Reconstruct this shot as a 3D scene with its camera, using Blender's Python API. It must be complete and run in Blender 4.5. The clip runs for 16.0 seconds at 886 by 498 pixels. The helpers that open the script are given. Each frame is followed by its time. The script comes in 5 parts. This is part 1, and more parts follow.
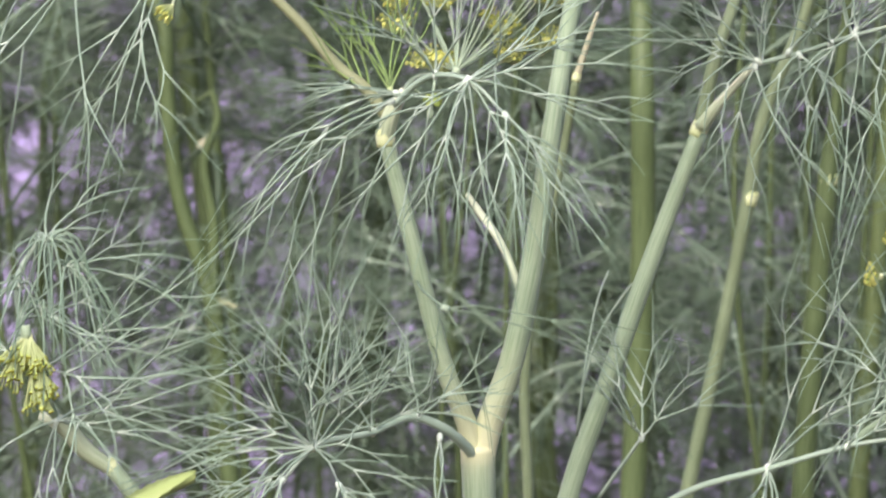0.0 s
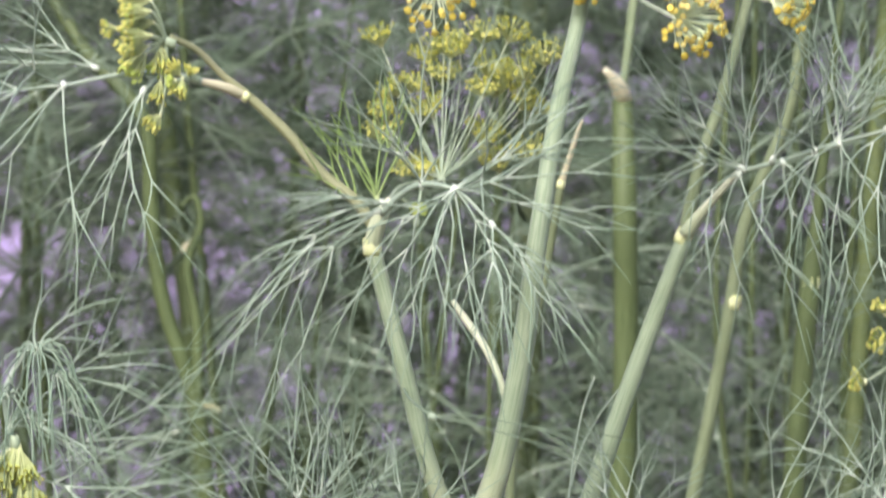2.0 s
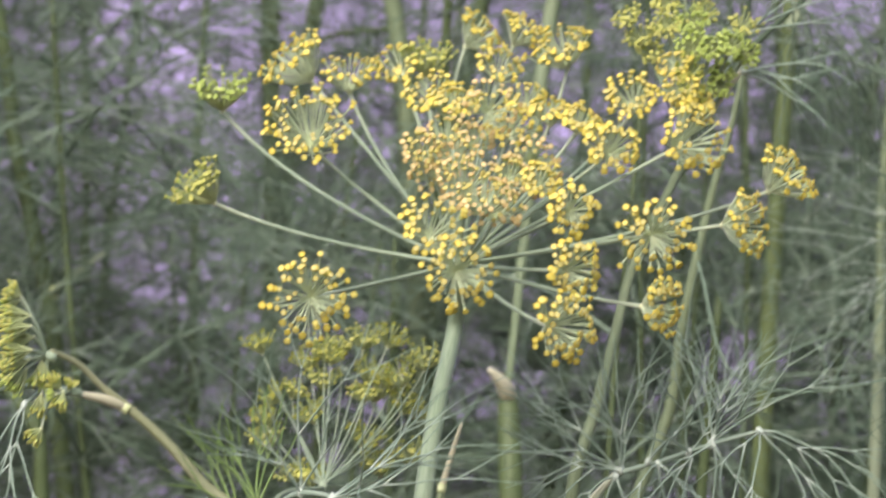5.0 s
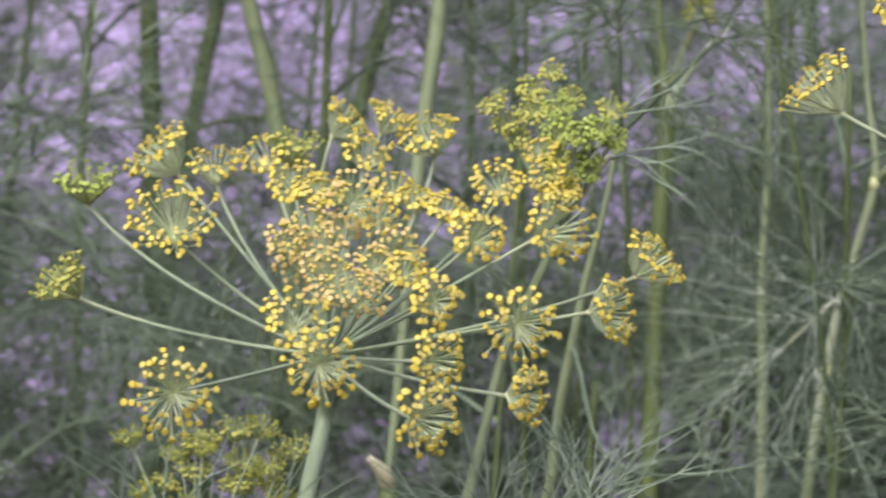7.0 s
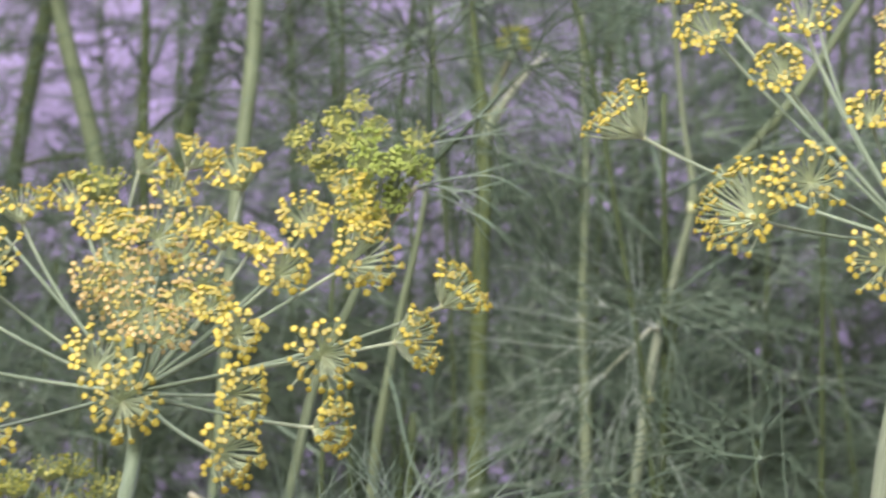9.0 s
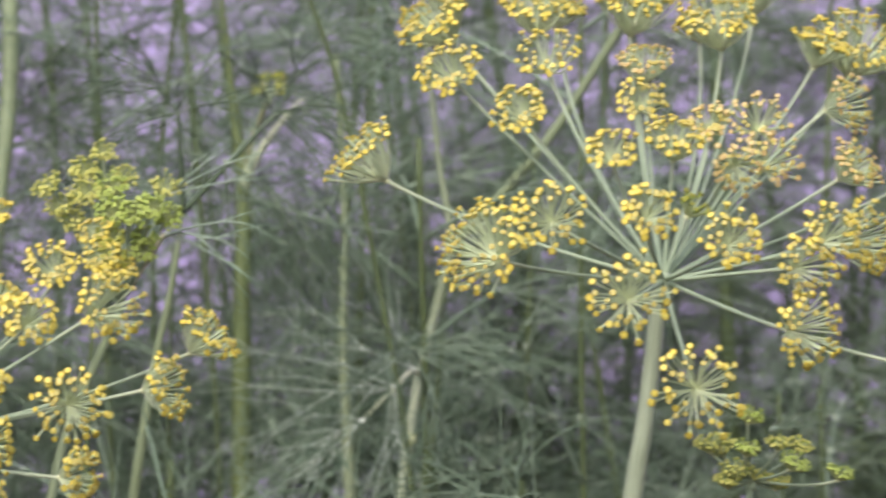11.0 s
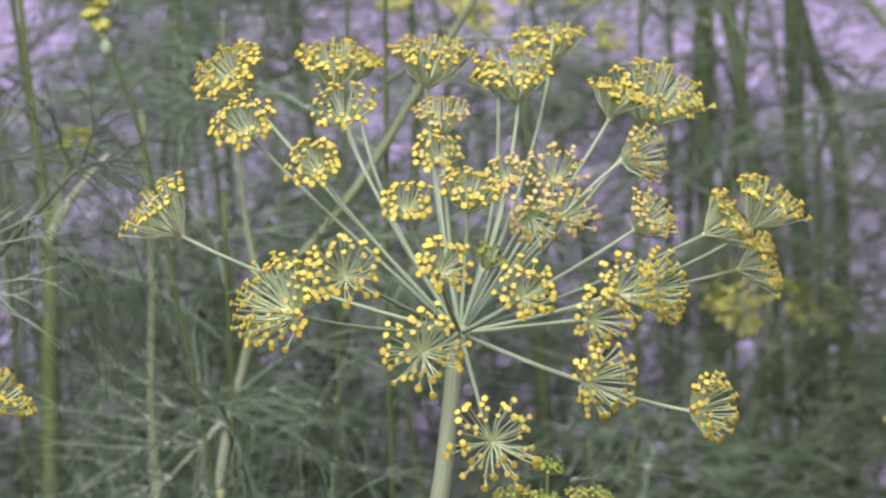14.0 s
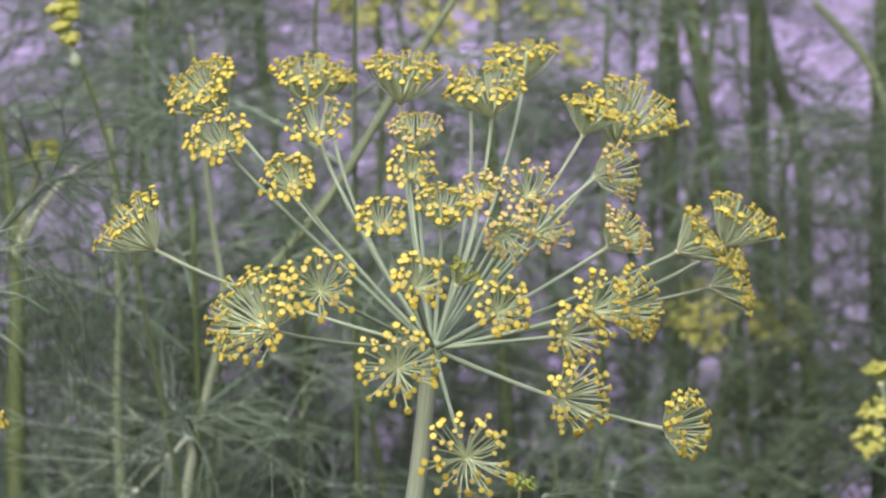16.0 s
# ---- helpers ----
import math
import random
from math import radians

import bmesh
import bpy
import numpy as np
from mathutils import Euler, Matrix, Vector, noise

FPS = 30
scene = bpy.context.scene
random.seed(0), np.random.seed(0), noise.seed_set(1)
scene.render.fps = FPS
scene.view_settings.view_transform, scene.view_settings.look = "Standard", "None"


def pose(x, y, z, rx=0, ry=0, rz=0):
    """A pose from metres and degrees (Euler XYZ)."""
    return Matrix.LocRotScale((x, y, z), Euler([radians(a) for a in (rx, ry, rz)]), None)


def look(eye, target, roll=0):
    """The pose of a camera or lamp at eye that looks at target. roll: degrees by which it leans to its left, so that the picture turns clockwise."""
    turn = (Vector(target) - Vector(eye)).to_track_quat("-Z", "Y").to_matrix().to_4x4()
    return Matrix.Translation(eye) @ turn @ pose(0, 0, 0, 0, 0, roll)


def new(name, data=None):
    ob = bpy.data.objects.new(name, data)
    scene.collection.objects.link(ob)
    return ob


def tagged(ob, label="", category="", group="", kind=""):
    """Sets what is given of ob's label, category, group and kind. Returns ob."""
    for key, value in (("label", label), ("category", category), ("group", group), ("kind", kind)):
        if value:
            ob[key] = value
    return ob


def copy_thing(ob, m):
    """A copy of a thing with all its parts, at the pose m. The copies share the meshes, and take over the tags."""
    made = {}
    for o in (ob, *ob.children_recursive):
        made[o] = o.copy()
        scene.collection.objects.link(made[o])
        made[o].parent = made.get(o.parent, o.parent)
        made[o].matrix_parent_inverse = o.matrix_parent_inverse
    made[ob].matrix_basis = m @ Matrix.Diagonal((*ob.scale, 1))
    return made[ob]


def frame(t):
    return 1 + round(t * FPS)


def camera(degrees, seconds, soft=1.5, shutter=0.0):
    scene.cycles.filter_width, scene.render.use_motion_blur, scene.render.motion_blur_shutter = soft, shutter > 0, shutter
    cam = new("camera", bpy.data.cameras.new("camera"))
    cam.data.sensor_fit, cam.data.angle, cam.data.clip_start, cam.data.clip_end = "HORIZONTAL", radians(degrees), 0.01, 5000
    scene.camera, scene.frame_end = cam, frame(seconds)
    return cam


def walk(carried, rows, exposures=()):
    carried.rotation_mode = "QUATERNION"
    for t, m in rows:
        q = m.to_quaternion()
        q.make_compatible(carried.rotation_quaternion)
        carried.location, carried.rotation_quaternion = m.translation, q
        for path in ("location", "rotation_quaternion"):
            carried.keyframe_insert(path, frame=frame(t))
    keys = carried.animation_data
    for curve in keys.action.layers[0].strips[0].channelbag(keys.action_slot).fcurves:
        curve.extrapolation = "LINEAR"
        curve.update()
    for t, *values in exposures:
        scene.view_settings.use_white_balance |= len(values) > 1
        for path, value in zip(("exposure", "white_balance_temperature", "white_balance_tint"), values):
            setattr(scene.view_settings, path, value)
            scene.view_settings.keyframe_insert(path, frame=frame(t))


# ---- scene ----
# ---- camera and its path ----
PATH = [
    (0.0, look((-0.0215, -1.0715, 0.9876), (-0.0800, 0.0025, 0.8900), 2.83)),
    (0.5, look((-0.0214, -1.0680, 0.9890), (-0.0776, 0.0065, 0.8959), 2.60)),
    (1.0, look((-0.0224, -1.0675, 0.9904), (-0.0773, 0.0073, 0.9006), 2.50)),
    (1.5, look((-0.0220, -1.0691, 0.9924), (-0.0767, 0.0062, 0.9081), 2.50)),
    (2.0, look((-0.0249, -1.0758, 0.9931), (-0.0776, 0.0003, 0.9179), 2.64)),
    (2.5, look((-0.0245, -1.0840, 0.9944), (-0.0783, -0.0071, 0.9342), 2.63)),
    (3.0, look((-0.0204, -1.0907, 0.9965), (-0.0760, -0.0132, 0.9487), 2.45)),
    (3.5, look((-0.0227, -1.0940, 0.9960), (-0.0719, -0.0157, 0.9629), 2.37)),
    (4.0, look((-0.0179, -1.0939, 0.9973), (-0.0653, -0.0152, 0.9750), 2.08)),
    (4.5, look((-0.0163, -1.0920, 0.9992), (-0.0565, -0.0128, 0.9877), 2.00)),
    (4.7, look((-0.0158, -1.0907, 1.0000), (-0.0535, -0.0114, 0.9921), 1.90)),
    (6.8, look((-0.0044, -1.0829, 1.0053), (-0.0197, -0.0031, 1.0205), 0.84)),
    (7.0, look((-0.0025, -1.0829, 1.0049), (-0.0157, -0.0031, 1.0218), 0.72)),
    (7.5, look((0.0010, -1.0817, 1.0039), (-0.0041, -0.0019, 1.0242), 0.45)),
    (8.0, look((0.0035, -1.0814, 1.0036), (0.0080, -0.0017, 1.0266), 0.20)),
    (8.2, look((0.0058, -1.0813, 1.0043), (0.0137, -0.0016, 1.0274), 0.07)),
    (10.3, look((0.0158, -1.0818, 1.0039), (0.0714, -0.0037, 1.0374), -1.30)),
    (10.5, look((0.0180, -1.0817, 1.0039), (0.0795, -0.0040, 1.0383), -1.30)),
    (11.0, look((0.0230, -1.0835, 1.0034), (0.0987, -0.0068, 1.0398), -1.88)),
    (11.5, look((0.0256, -1.0872, 1.0037), (0.1114, -0.0113, 1.0418), -2.26)),
    (12.0, look((0.0303, -1.0869, 1.0033), (0.1249, -0.0118, 1.0441), -2.64)),
    (12.5, look((0.0331, -1.0850, 1.0025), (0.1355, -0.0107, 1.0457), -2.85)),
    (13.0, look((0.0350, -1.0827, 1.0039), (0.1431, -0.0090, 1.0483), -2.88)),
    (13.5, look((0.0347, -1.0809, 1.0037), (0.1478, -0.0079, 1.0502), -2.82)),
    (14.0, look((0.0331, -1.0816, 1.0039), (0.1510, -0.0091, 1.0516), -2.64)),
    (14.5, look((0.0315, -1.0839, 1.0041), (0.1528, -0.0119, 1.0526), -2.53)),
    (15.0, look((0.0292, -1.0839, 1.0036), (0.1542, -0.0124, 1.0533), -2.33)),
    (15.5, look((0.0272, -1.0824, 1.0036), (0.1553, -0.0113, 1.0545), -2.21)),
    (16.0, look((0.0276, -1.0809, 1.0042), (0.1580, -0.0100, 1.0553), -2.29)),
]
cam = camera(12.0, 16.0, 2.1, 0.9)
cam.data.dof.use_dof = True
cam.data.dof.focus_distance = 1.01
cam.data.dof.aperture_fstop = 40.0
walk(cam, PATH, [(0.0, 0.7), (2.5, 0.75), (3.5, 0.63), (4.7, 0.36), (7.0, 0.12), (10.3, 0.22), (12.0, 0.24), (14.0, 0.1), (16.0, 0.05)])

# ---- sky and sun: bright overcast ----
world = bpy.data.worlds.new("overcast_sky")
scene.world = world
world.use_nodes = True
wn = world.node_tree
sky = wn.nodes.new("ShaderNodeTexSky")
sky.sky_type = "NISHITA"
sky.sun_disc = False
sky.sun_elevation = radians(52)
sky.sun_rotation = radians(200)
sky.dust_density = 4.0
wn.links.new(sky.outputs["Color"], wn.nodes["Background"].inputs["Color"])
wn.nodes["Background"].inputs["Strength"].default_value = 0.15
sun = new("sun", bpy.data.lights.new("sun", "SUN"))
sun.data.energy = 2.0
sun.data.angle = radians(40)
sun.data.color = (1.0, 0.95, 0.88)
sun.matrix_world = look((-1.4, -3.6, 2.6), (0, 0, 0))


# ---- materials ----
def nodes_of(name, rough=0.6, spec=0.3):
    m = bpy.data.materials.new(name)
    m.use_nodes = True
    t = m.node_tree
    b = t.nodes["Principled BSDF"]
    b.inputs["Roughness"].default_value = rough
    b.inputs["Specular IOR Level"].default_value = spec
    return m, t, b


def ramp(t, fac, stops):
    r = t.nodes.new("ShaderNodeValToRGB")
    while len(r.color_ramp.elements) < len(stops):
        r.color_ramp.elements.new(0.5)
    for e, (pos, col) in zip(r.color_ramp.elements, stops):
        e.position, e.color = pos, (*col, 1)
    t.links.new(fac, r.inputs["Fac"])
    return r.outputs["Color"]


def mixed(t, fac, a, b, mode="MIX"):
    n = t.nodes.new("ShaderNodeMix")
    n.data_type, n.blend_type = "RGBA", mode
    for sock, v in ((n.inputs[0], fac), (n.inputs[6], a), (n.inputs[7], b)):
        if isinstance(v, bpy.types.NodeSocket):
            t.links.new(v, sock)
        else:
            sock.default_value = v if isinstance(v, (int, float)) else (*v, 1)
    return n.outputs[2]


def noisy(t, scale, detail=3.0, vector=None, rough=0.5):
    n = t.nodes.new("ShaderNodeTexNoise")
    n.inputs["Scale"].default_value = scale
    n.inputs["Detail"].default_value = detail
    n.inputs["Roughness"].default_value = rough
    if vector is not None:
        t.links.new(vector, n.inputs["Vector"])
    return n.outputs["Fac"]


def bumped(t, b, height, strength, dist):
    n = t.nodes.new("ShaderNodeBump")
    n.inputs["Strength"].default_value = strength
    n.inputs["Distance"].default_value = dist
    t.links.new(height, n.inputs["Height"])
    t.links.new(n.outputs["Normal"], b.inputs["Normal"])


def tube_vector(t, sx, sy):
    """(round the stem, along it) scaled, for grain that runs lengthwise; and the share of the pale colour."""
    a = t.nodes.new("ShaderNodeAttribute")
    a.attribute_name = "grain"
    sep = t.nodes.new("ShaderNodeSeparateXYZ")
    t.links.new(a.outputs["Vector"], sep.inputs[0])
    mul = t.nodes.new("ShaderNodeVectorMath")
    mul.operation = "MULTIPLY"
    t.links.new(a.outputs["Vector"], mul.inputs[0])
    mul.inputs[1].default_value = (sx, sy, 0)
    return mul.outputs["Vector"], sep.outputs["Z"]


def stem_material(name, dark, light, pale, relief=0.35):
    m, t, b = nodes_of(name, 0.5, 0.35)
    v, z = tube_vector(t, 11.0, 30.0)
    lines = noisy(t, 2.2, 2.0, v)
    col = ramp(t, lines, [(0.32, dark), (0.55, light), (0.72, light)])
    tc = t.nodes.new("ShaderNodeTexCoord").outputs["Object"]
    blot = noisy(t, 60.0, 3.0, tc)
    col = mixed(t, ramp(t, blot, [(0.35, (0, 0, 0)), (0.8, (0.5, 0.5, 0.5))]), col, tuple(c * 0.72 for c in dark))
    col = mixed(t, z, col, pale)
    t.links.new(col, b.inputs["Base Color"])
    if relief:
        bumped(t, b, lines, relief, 0.0004)
    return m


def leaf_material(name, dark, light, pale):
    m, t, b = nodes_of(name, 0.55, 0.3)
    v, z = tube_vector(t, 1.0, 60.0)
    geo = t.nodes.new("ShaderNodeNewGeometry")
    col = mixed(t, geo.outputs["Random Per Island"], dark, light)
    tc = t.nodes.new("ShaderNodeTexCoord").outputs["Object"]
    col = mixed(t, ramp(t, noisy(t, 45.0, 2.0, tc), [(0.4, (0, 0, 0)), (0.75, (0.6, 0.6, 0.6))]), col, light)
    col = mixed(t, z, col, pale)
    t.links.new(col, b.inputs["Base Color"])
    return m


def floret_material(name, a, c, e):
    m, t, b = nodes_of(name, 0.5, 0.3)
    geo = t.nodes.new("ShaderNodeNewGeometry")
    tc = t.nodes.new("ShaderNodeTexCoord").outputs["Object"]
    col = ramp(t, geo.outputs["Random Per Island"], [(0.0, a), (0.55, c), (1.0, e)])
    col = mixed(t, ramp(t, noisy(t, 900.0, 2.0, tc), [(0.4, (0, 0, 0)), (0.8, (0.55, 0.55, 0.55))]), col, a)
    t.links.new(col, b.inputs["Base Color"])
    return m


STEM = stem_material("dill_stem", (0.23, 0.31, 0.19), (0.36, 0.43, 0.30), (0.78, 0.73, 0.46))
# Dark green of the stems behind, with shade put into the colour as well.
STEM_DARK_SHADED = stem_material("dill_stem_dark_shaded", (0.075, 0.105, 0.04), (0.125, 0.165, 0.07), (0.50, 0.52, 0.25))
STEM_TAN = stem_material("dill_stem_tan", (0.195, 0.21, 0.11), (0.30, 0.31, 0.18), (0.62, 0.60, 0.40))
STEM_MID = stem_material("dill_stem_mid", (0.16, 0.20, 0.10), (0.25, 0.30, 0.18), (0.50, 0.55, 0.40))
STEM_GREY = stem_material("dill_stem_grey", (0.27, 0.315, 0.21), (0.38, 0.43, 0.31), (0.66, 0.64, 0.46))
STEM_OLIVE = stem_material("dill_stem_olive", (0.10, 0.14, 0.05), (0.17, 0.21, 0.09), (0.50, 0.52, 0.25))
RAY = stem_material("dill_ray", (0.29, 0.38, 0.25), (0.42, 0.50, 0.36), (0.66, 0.68, 0.50))
PEDICEL = stem_material("dill_pedicel", (0.38, 0.50, 0.29), (0.52, 0.62, 0.42), (0.86, 0.90, 0.66), 0)
PEDICEL_BUD = stem_material("dill_pedicel_bud", (0.30, 0.36, 0.13), (0.40, 0.46, 0.20), (0.52, 0.56, 0.30), 0)
NODE = stem_material("dill_node", (0.56, 0.62, 0.28), (0.66, 0.70, 0.36), (0.84, 0.84, 0.58))
SHEATH = stem_material("dill_sheath", (0.38, 0.46, 0.27), (0.54, 0.60, 0.42), (0.80, 0.79, 0.64))
HUSK = stem_material("dry_sheath", (0.50, 0.46, 0.30), (0.66, 0.62, 0.44), (0.76, 0.72, 0.55))
LEAF = leaf_material("dill_leaf", (0.16, 0.235, 0.165), (0.25, 0.345, 0.255), (0.62, 0.68, 0.60))
# Leaves of the rows behind: the bed's shade is put into a darker green.
LEAF_SHADED = leaf_material("dill_leaf_shaded", (0.045, 0.078, 0.04), (0.088, 0.125, 0.074), (0.22, 0.27, 0.2))
# Step between near and row leaves: some shade is put into this green.
LEAF_HALF_SHADED = leaf_material("dill_leaf_half_shaded", (0.095, 0.15, 0.09), (0.155, 0.22, 0.15), (0.3, 0.37, 0.28))
LEAF_PALE = leaf_material("dill_leaf_pale", (0.28, 0.36, 0.28), (0.40, 0.49, 0.40), (0.74, 0.78, 0.72))
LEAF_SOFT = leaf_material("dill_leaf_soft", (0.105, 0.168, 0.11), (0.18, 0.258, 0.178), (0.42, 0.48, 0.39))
LEAF_FRESH = leaf_material("dill_leaf_fresh", (0.17, 0.29, 0.07), (0.25, 0.37, 0.11), (0.46, 0.54, 0.28))
FLORET = floret_material("dill_floret", (0.70, 0.58, 0.11), (0.76, 0.66, 0.15), (0.83, 0.75, 0.24))
OVARY = floret_material("dill_ovary", (0.5, 0.52, 0.17), (0.58, 0.6, 0.22), (0.66, 0.66, 0.28))
FLORET_INNER = floret_material("dill_floret_inner", (0.53, 0.48, 0.16), (0.61, 0.56, 0.22), (0.70, 0.64, 0.3))
INNER_RIM = floret_material("dill_floret_inner_rim", (0.52, 0.39, 0.07), (0.6, 0.47, 0.1), (0.66, 0.54, 0.14))
OLD_RIM = floret_material("dill_floret_faded_rim", (0.58, 0.39, 0.14), (0.65, 0.46, 0.17), (0.70, 0.52, 0.21))
FLORET_DIM = floret_material("dill_floret_olive", (0.26, 0.27, 0.05), (0.34, 0.34, 0.06), (0.42, 0.4, 0.08))
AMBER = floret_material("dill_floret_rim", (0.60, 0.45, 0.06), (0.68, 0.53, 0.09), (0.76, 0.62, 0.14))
FLORET_OLD = floret_material("dill_floret_faded", (0.64, 0.48, 0.22), (0.7, 0.56, 0.27), (0.76, 0.64, 0.34))
FLORET_NEW = floret_material("dill_floret_bud", (0.45, 0.45, 0.11), (0.55, 0.54, 0.15), (0.64, 0.61, 0.20))
FLORET_GREEN = floret_material("dill_floret_green", (0.33, 0.42, 0.09), (0.44, 0.53, 0.13), (0.56, 0.63, 0.19))


WEED = leaf_material("weed_leaf", (0.26, 0.33, 0.11), (0.34, 0.40, 0.15), (0.46, 0.50, 0.24))


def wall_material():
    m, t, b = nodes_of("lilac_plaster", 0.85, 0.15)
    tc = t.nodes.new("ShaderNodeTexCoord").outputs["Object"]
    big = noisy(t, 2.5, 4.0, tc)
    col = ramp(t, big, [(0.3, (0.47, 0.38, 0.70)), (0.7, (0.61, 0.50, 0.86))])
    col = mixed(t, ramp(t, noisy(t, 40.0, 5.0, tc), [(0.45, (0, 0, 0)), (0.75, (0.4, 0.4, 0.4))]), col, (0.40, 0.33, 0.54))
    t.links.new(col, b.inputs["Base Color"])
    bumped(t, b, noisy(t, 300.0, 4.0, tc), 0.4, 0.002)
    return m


def soil_material():
    m, t, b = nodes_of("garden_soil", 0.95, 0.1)
    tc = t.nodes.new("ShaderNodeTexCoord").outputs["Object"]
    col = ramp(t, noisy(t, 9.0, 6.0, tc), [(0.3, (0.05, 0.036, 0.024)), (0.7, (0.13, 0.095, 0.062))])
    col = mixed(t, ramp(t, noisy(t, 14.0, 6.0, tc), [(0.5, (0, 0, 0)), (0.75, (0.6, 0.6, 0.6))]), col, (0.07, 0.085, 0.035))
    t.links.new(col, b.inputs["Base Color"])
    bumped(t, b, noisy(t, 60.0, 6.0, tc), 0.8, 0.02)
    return m


# ---- mesh helpers ----
class Shape:
    """Gathers tubes and blobs into one mesh, with a grain attribute and several materials."""

    def __init__(self):
        self.v, self.f, self.g, self.mi = [], [], [], []

    def add(self, verts, faces, grain, mi=0):
        o = len(self.v)
        self.v += verts
        self.g += grain
        self.f += [tuple(i + o for i in q) for q in faces]
        self.mi += [mi] * len(faces)

    def mesh(self, name, mats):
        me = bpy.data.meshes.new(name)
        me.from_pydata(self.v, [], self.f)
        for m in mats:
            me.materials.append(m)
        me.polygons.foreach_set("material_index", self.mi)
        me.polygons.foreach_set("use_smooth", [True] * len(self.f))
        at = me.attributes.new("grain", "FLOAT_VECTOR", "POINT")
        at.data.foreach_set("vector", [c for g in self.g for c in g])
        me.update()
        return me


def curve(pts, steps=5):
    """A smooth line through the points, however unevenly they are spaced."""
    p = [Vector(q) for q in pts]
    if len(p) == 2:
        p = [p[0], p[0].lerp(p[1], 0.5), p[1]]
    n = len(p)
    seg = [max((p[i + 1] - p[i]).length, 1e-6) for i in range(n - 1)]
    slope = [(p[i + 1] - p[i]) / seg[i] for i in range(n - 1)]
    tan = [slope[0]]
    for i in range(1, n - 1):
        tan.append((slope[i - 1] * seg[i] + slope[i] * seg[i - 1]) / (seg[i - 1] + seg[i]))
    tan.append(slope[-1])
    out = []
    for i in range(n - 1):
        for k in range(steps):
            s = k / steps
            s2, s3 = s * s, s * s * s
            out.append(p[i] * (2 * s3 - 3 * s2 + 1) + p[i + 1] * (3 * s2 - 2 * s3) + (tan[i] * (s3 - 2 * s2 + s) + tan[i + 1] * (s3 - s2)) * seg[i])
    out.append(p[-1])
    return out


def spread_values(vals, n):
    m = len(vals) - 1
    out = []
    for i in range(n):
        x = i / (n - 1) * m
        k = min(int(x), m - 1)
        out.append(vals[k] + (vals[k + 1] - vals[k]) * (x - k))
    return out


def tube(S, pts, radii, sides=4, mi=0, pale=(0, 0), ribs=0.0, cap=True):
    n = len(pts)
    rr = spread_values(list(radii), n)
    pp = spread_values(list(pale), n)
    side = None
    verts, grain, faces = [], [], []
    run = 0.0
    for i, p in enumerate(pts):
        d = (pts[min(i + 1, n - 1)] - pts[max(i - 1, 0)]).normalized()
        if side is None:
            side = d.cross(Vector((0.31, 0.9, 0.2))).normalized()
        side = (side - d * side.dot(d)).normalized()
        up = d.cross(side)
        if i:
            run += (p - pts[i - 1]).length
        for k in range(sides):
            a = 2 * math.pi * k / sides
            r = rr[i] * (1 + (ribs if k % 2 else -ribs))
            verts.append(p + (side * math.cos(a) + up * math.sin(a)) * r)
            grain.append((k / sides * 2 if k * 2 < sides else 2 - k / sides * 2, run, pp[i]))
    for i in range(n - 1):
        for k in range(sides):
            j = (k + 1) % sides
            faces.append((i * sides + k, i * sides + j, i * sides + sides + j, i * sides + sides + k))
    if cap:
        faces.append(tuple(range(sides - 1, -1, -1)))
        faces.append(tuple(range((n - 1) * sides, n * sides)))
    S.add(verts, faces, grain, mi)


def part(name, S, mats, parent, label=""):
    ob = new(name, S.mesh(name, mats if isinstance(mats, (list, tuple)) else [mats]))
    ob.parent = parent
    if parent.parent is None:
        ob.matrix_parent_inverse = Matrix.Translation(parent.location).inverted()
    return tagged(ob, label)


def plant(x, y, label, group="dill plants in the bed", name="dill_plant", category="dill plant"):
    e = new(name)
    e.empty_display_size = 0.05
    e.location = (x, y, 0)
    return tagged(e, label, category, group)


# ---- parts of a dill plant ----
def stem(owner, pts, radii, mat=STEM, name="stem", pale=(0, 0), sides=20, label=""):
    S = Shape()
    tube(S, curve(pts, 8), [r * 0.88 for r in radii], sides, 0, pale, 0.025)
    return part(name, S, mat, owner, label)


def joint(owner, p, d, r, label="pale yellow stem joint"):
    """The swollen ring where a leaf or branch leaves the stem."""
    S = Shape()
    p, d = Vector(p), Vector(d).normalized()
    r *= 0.9
    pts = [p + d * r * k for k in (-1.0, -0.5, 0.0, 0.4, 0.9)]
    tube(S, pts, (r * 0.98, r * 1.0, r * 1.05, r * 1.02, r * 0.97), 16, 0, (0, 0.2, 0.6, 0.2, 0), 0.02)
    return part("joint", S, NODE, owner, label)


def sheath(owner, pts, radii, mat=SHEATH, label="pale ribbed leaf sheath"):
    S = Shape()
    line = curve(pts, 6)
    radii = [r * 0.8 for r in radii]
    tube(S, line, radii, 14, 0, (0.0, 0.1, 0.25, 0.6), 0.06)
    # the papery edge that stands off one side
    tube(S, [q + Vector((0.0, -radii[0] * 0.7, radii[0] * 0.5)) for q in line[1:-2]], [r * 0.22 for r in radii], 5, 0, (1, 1))
    return part("sheath", S, mat, owner, label)


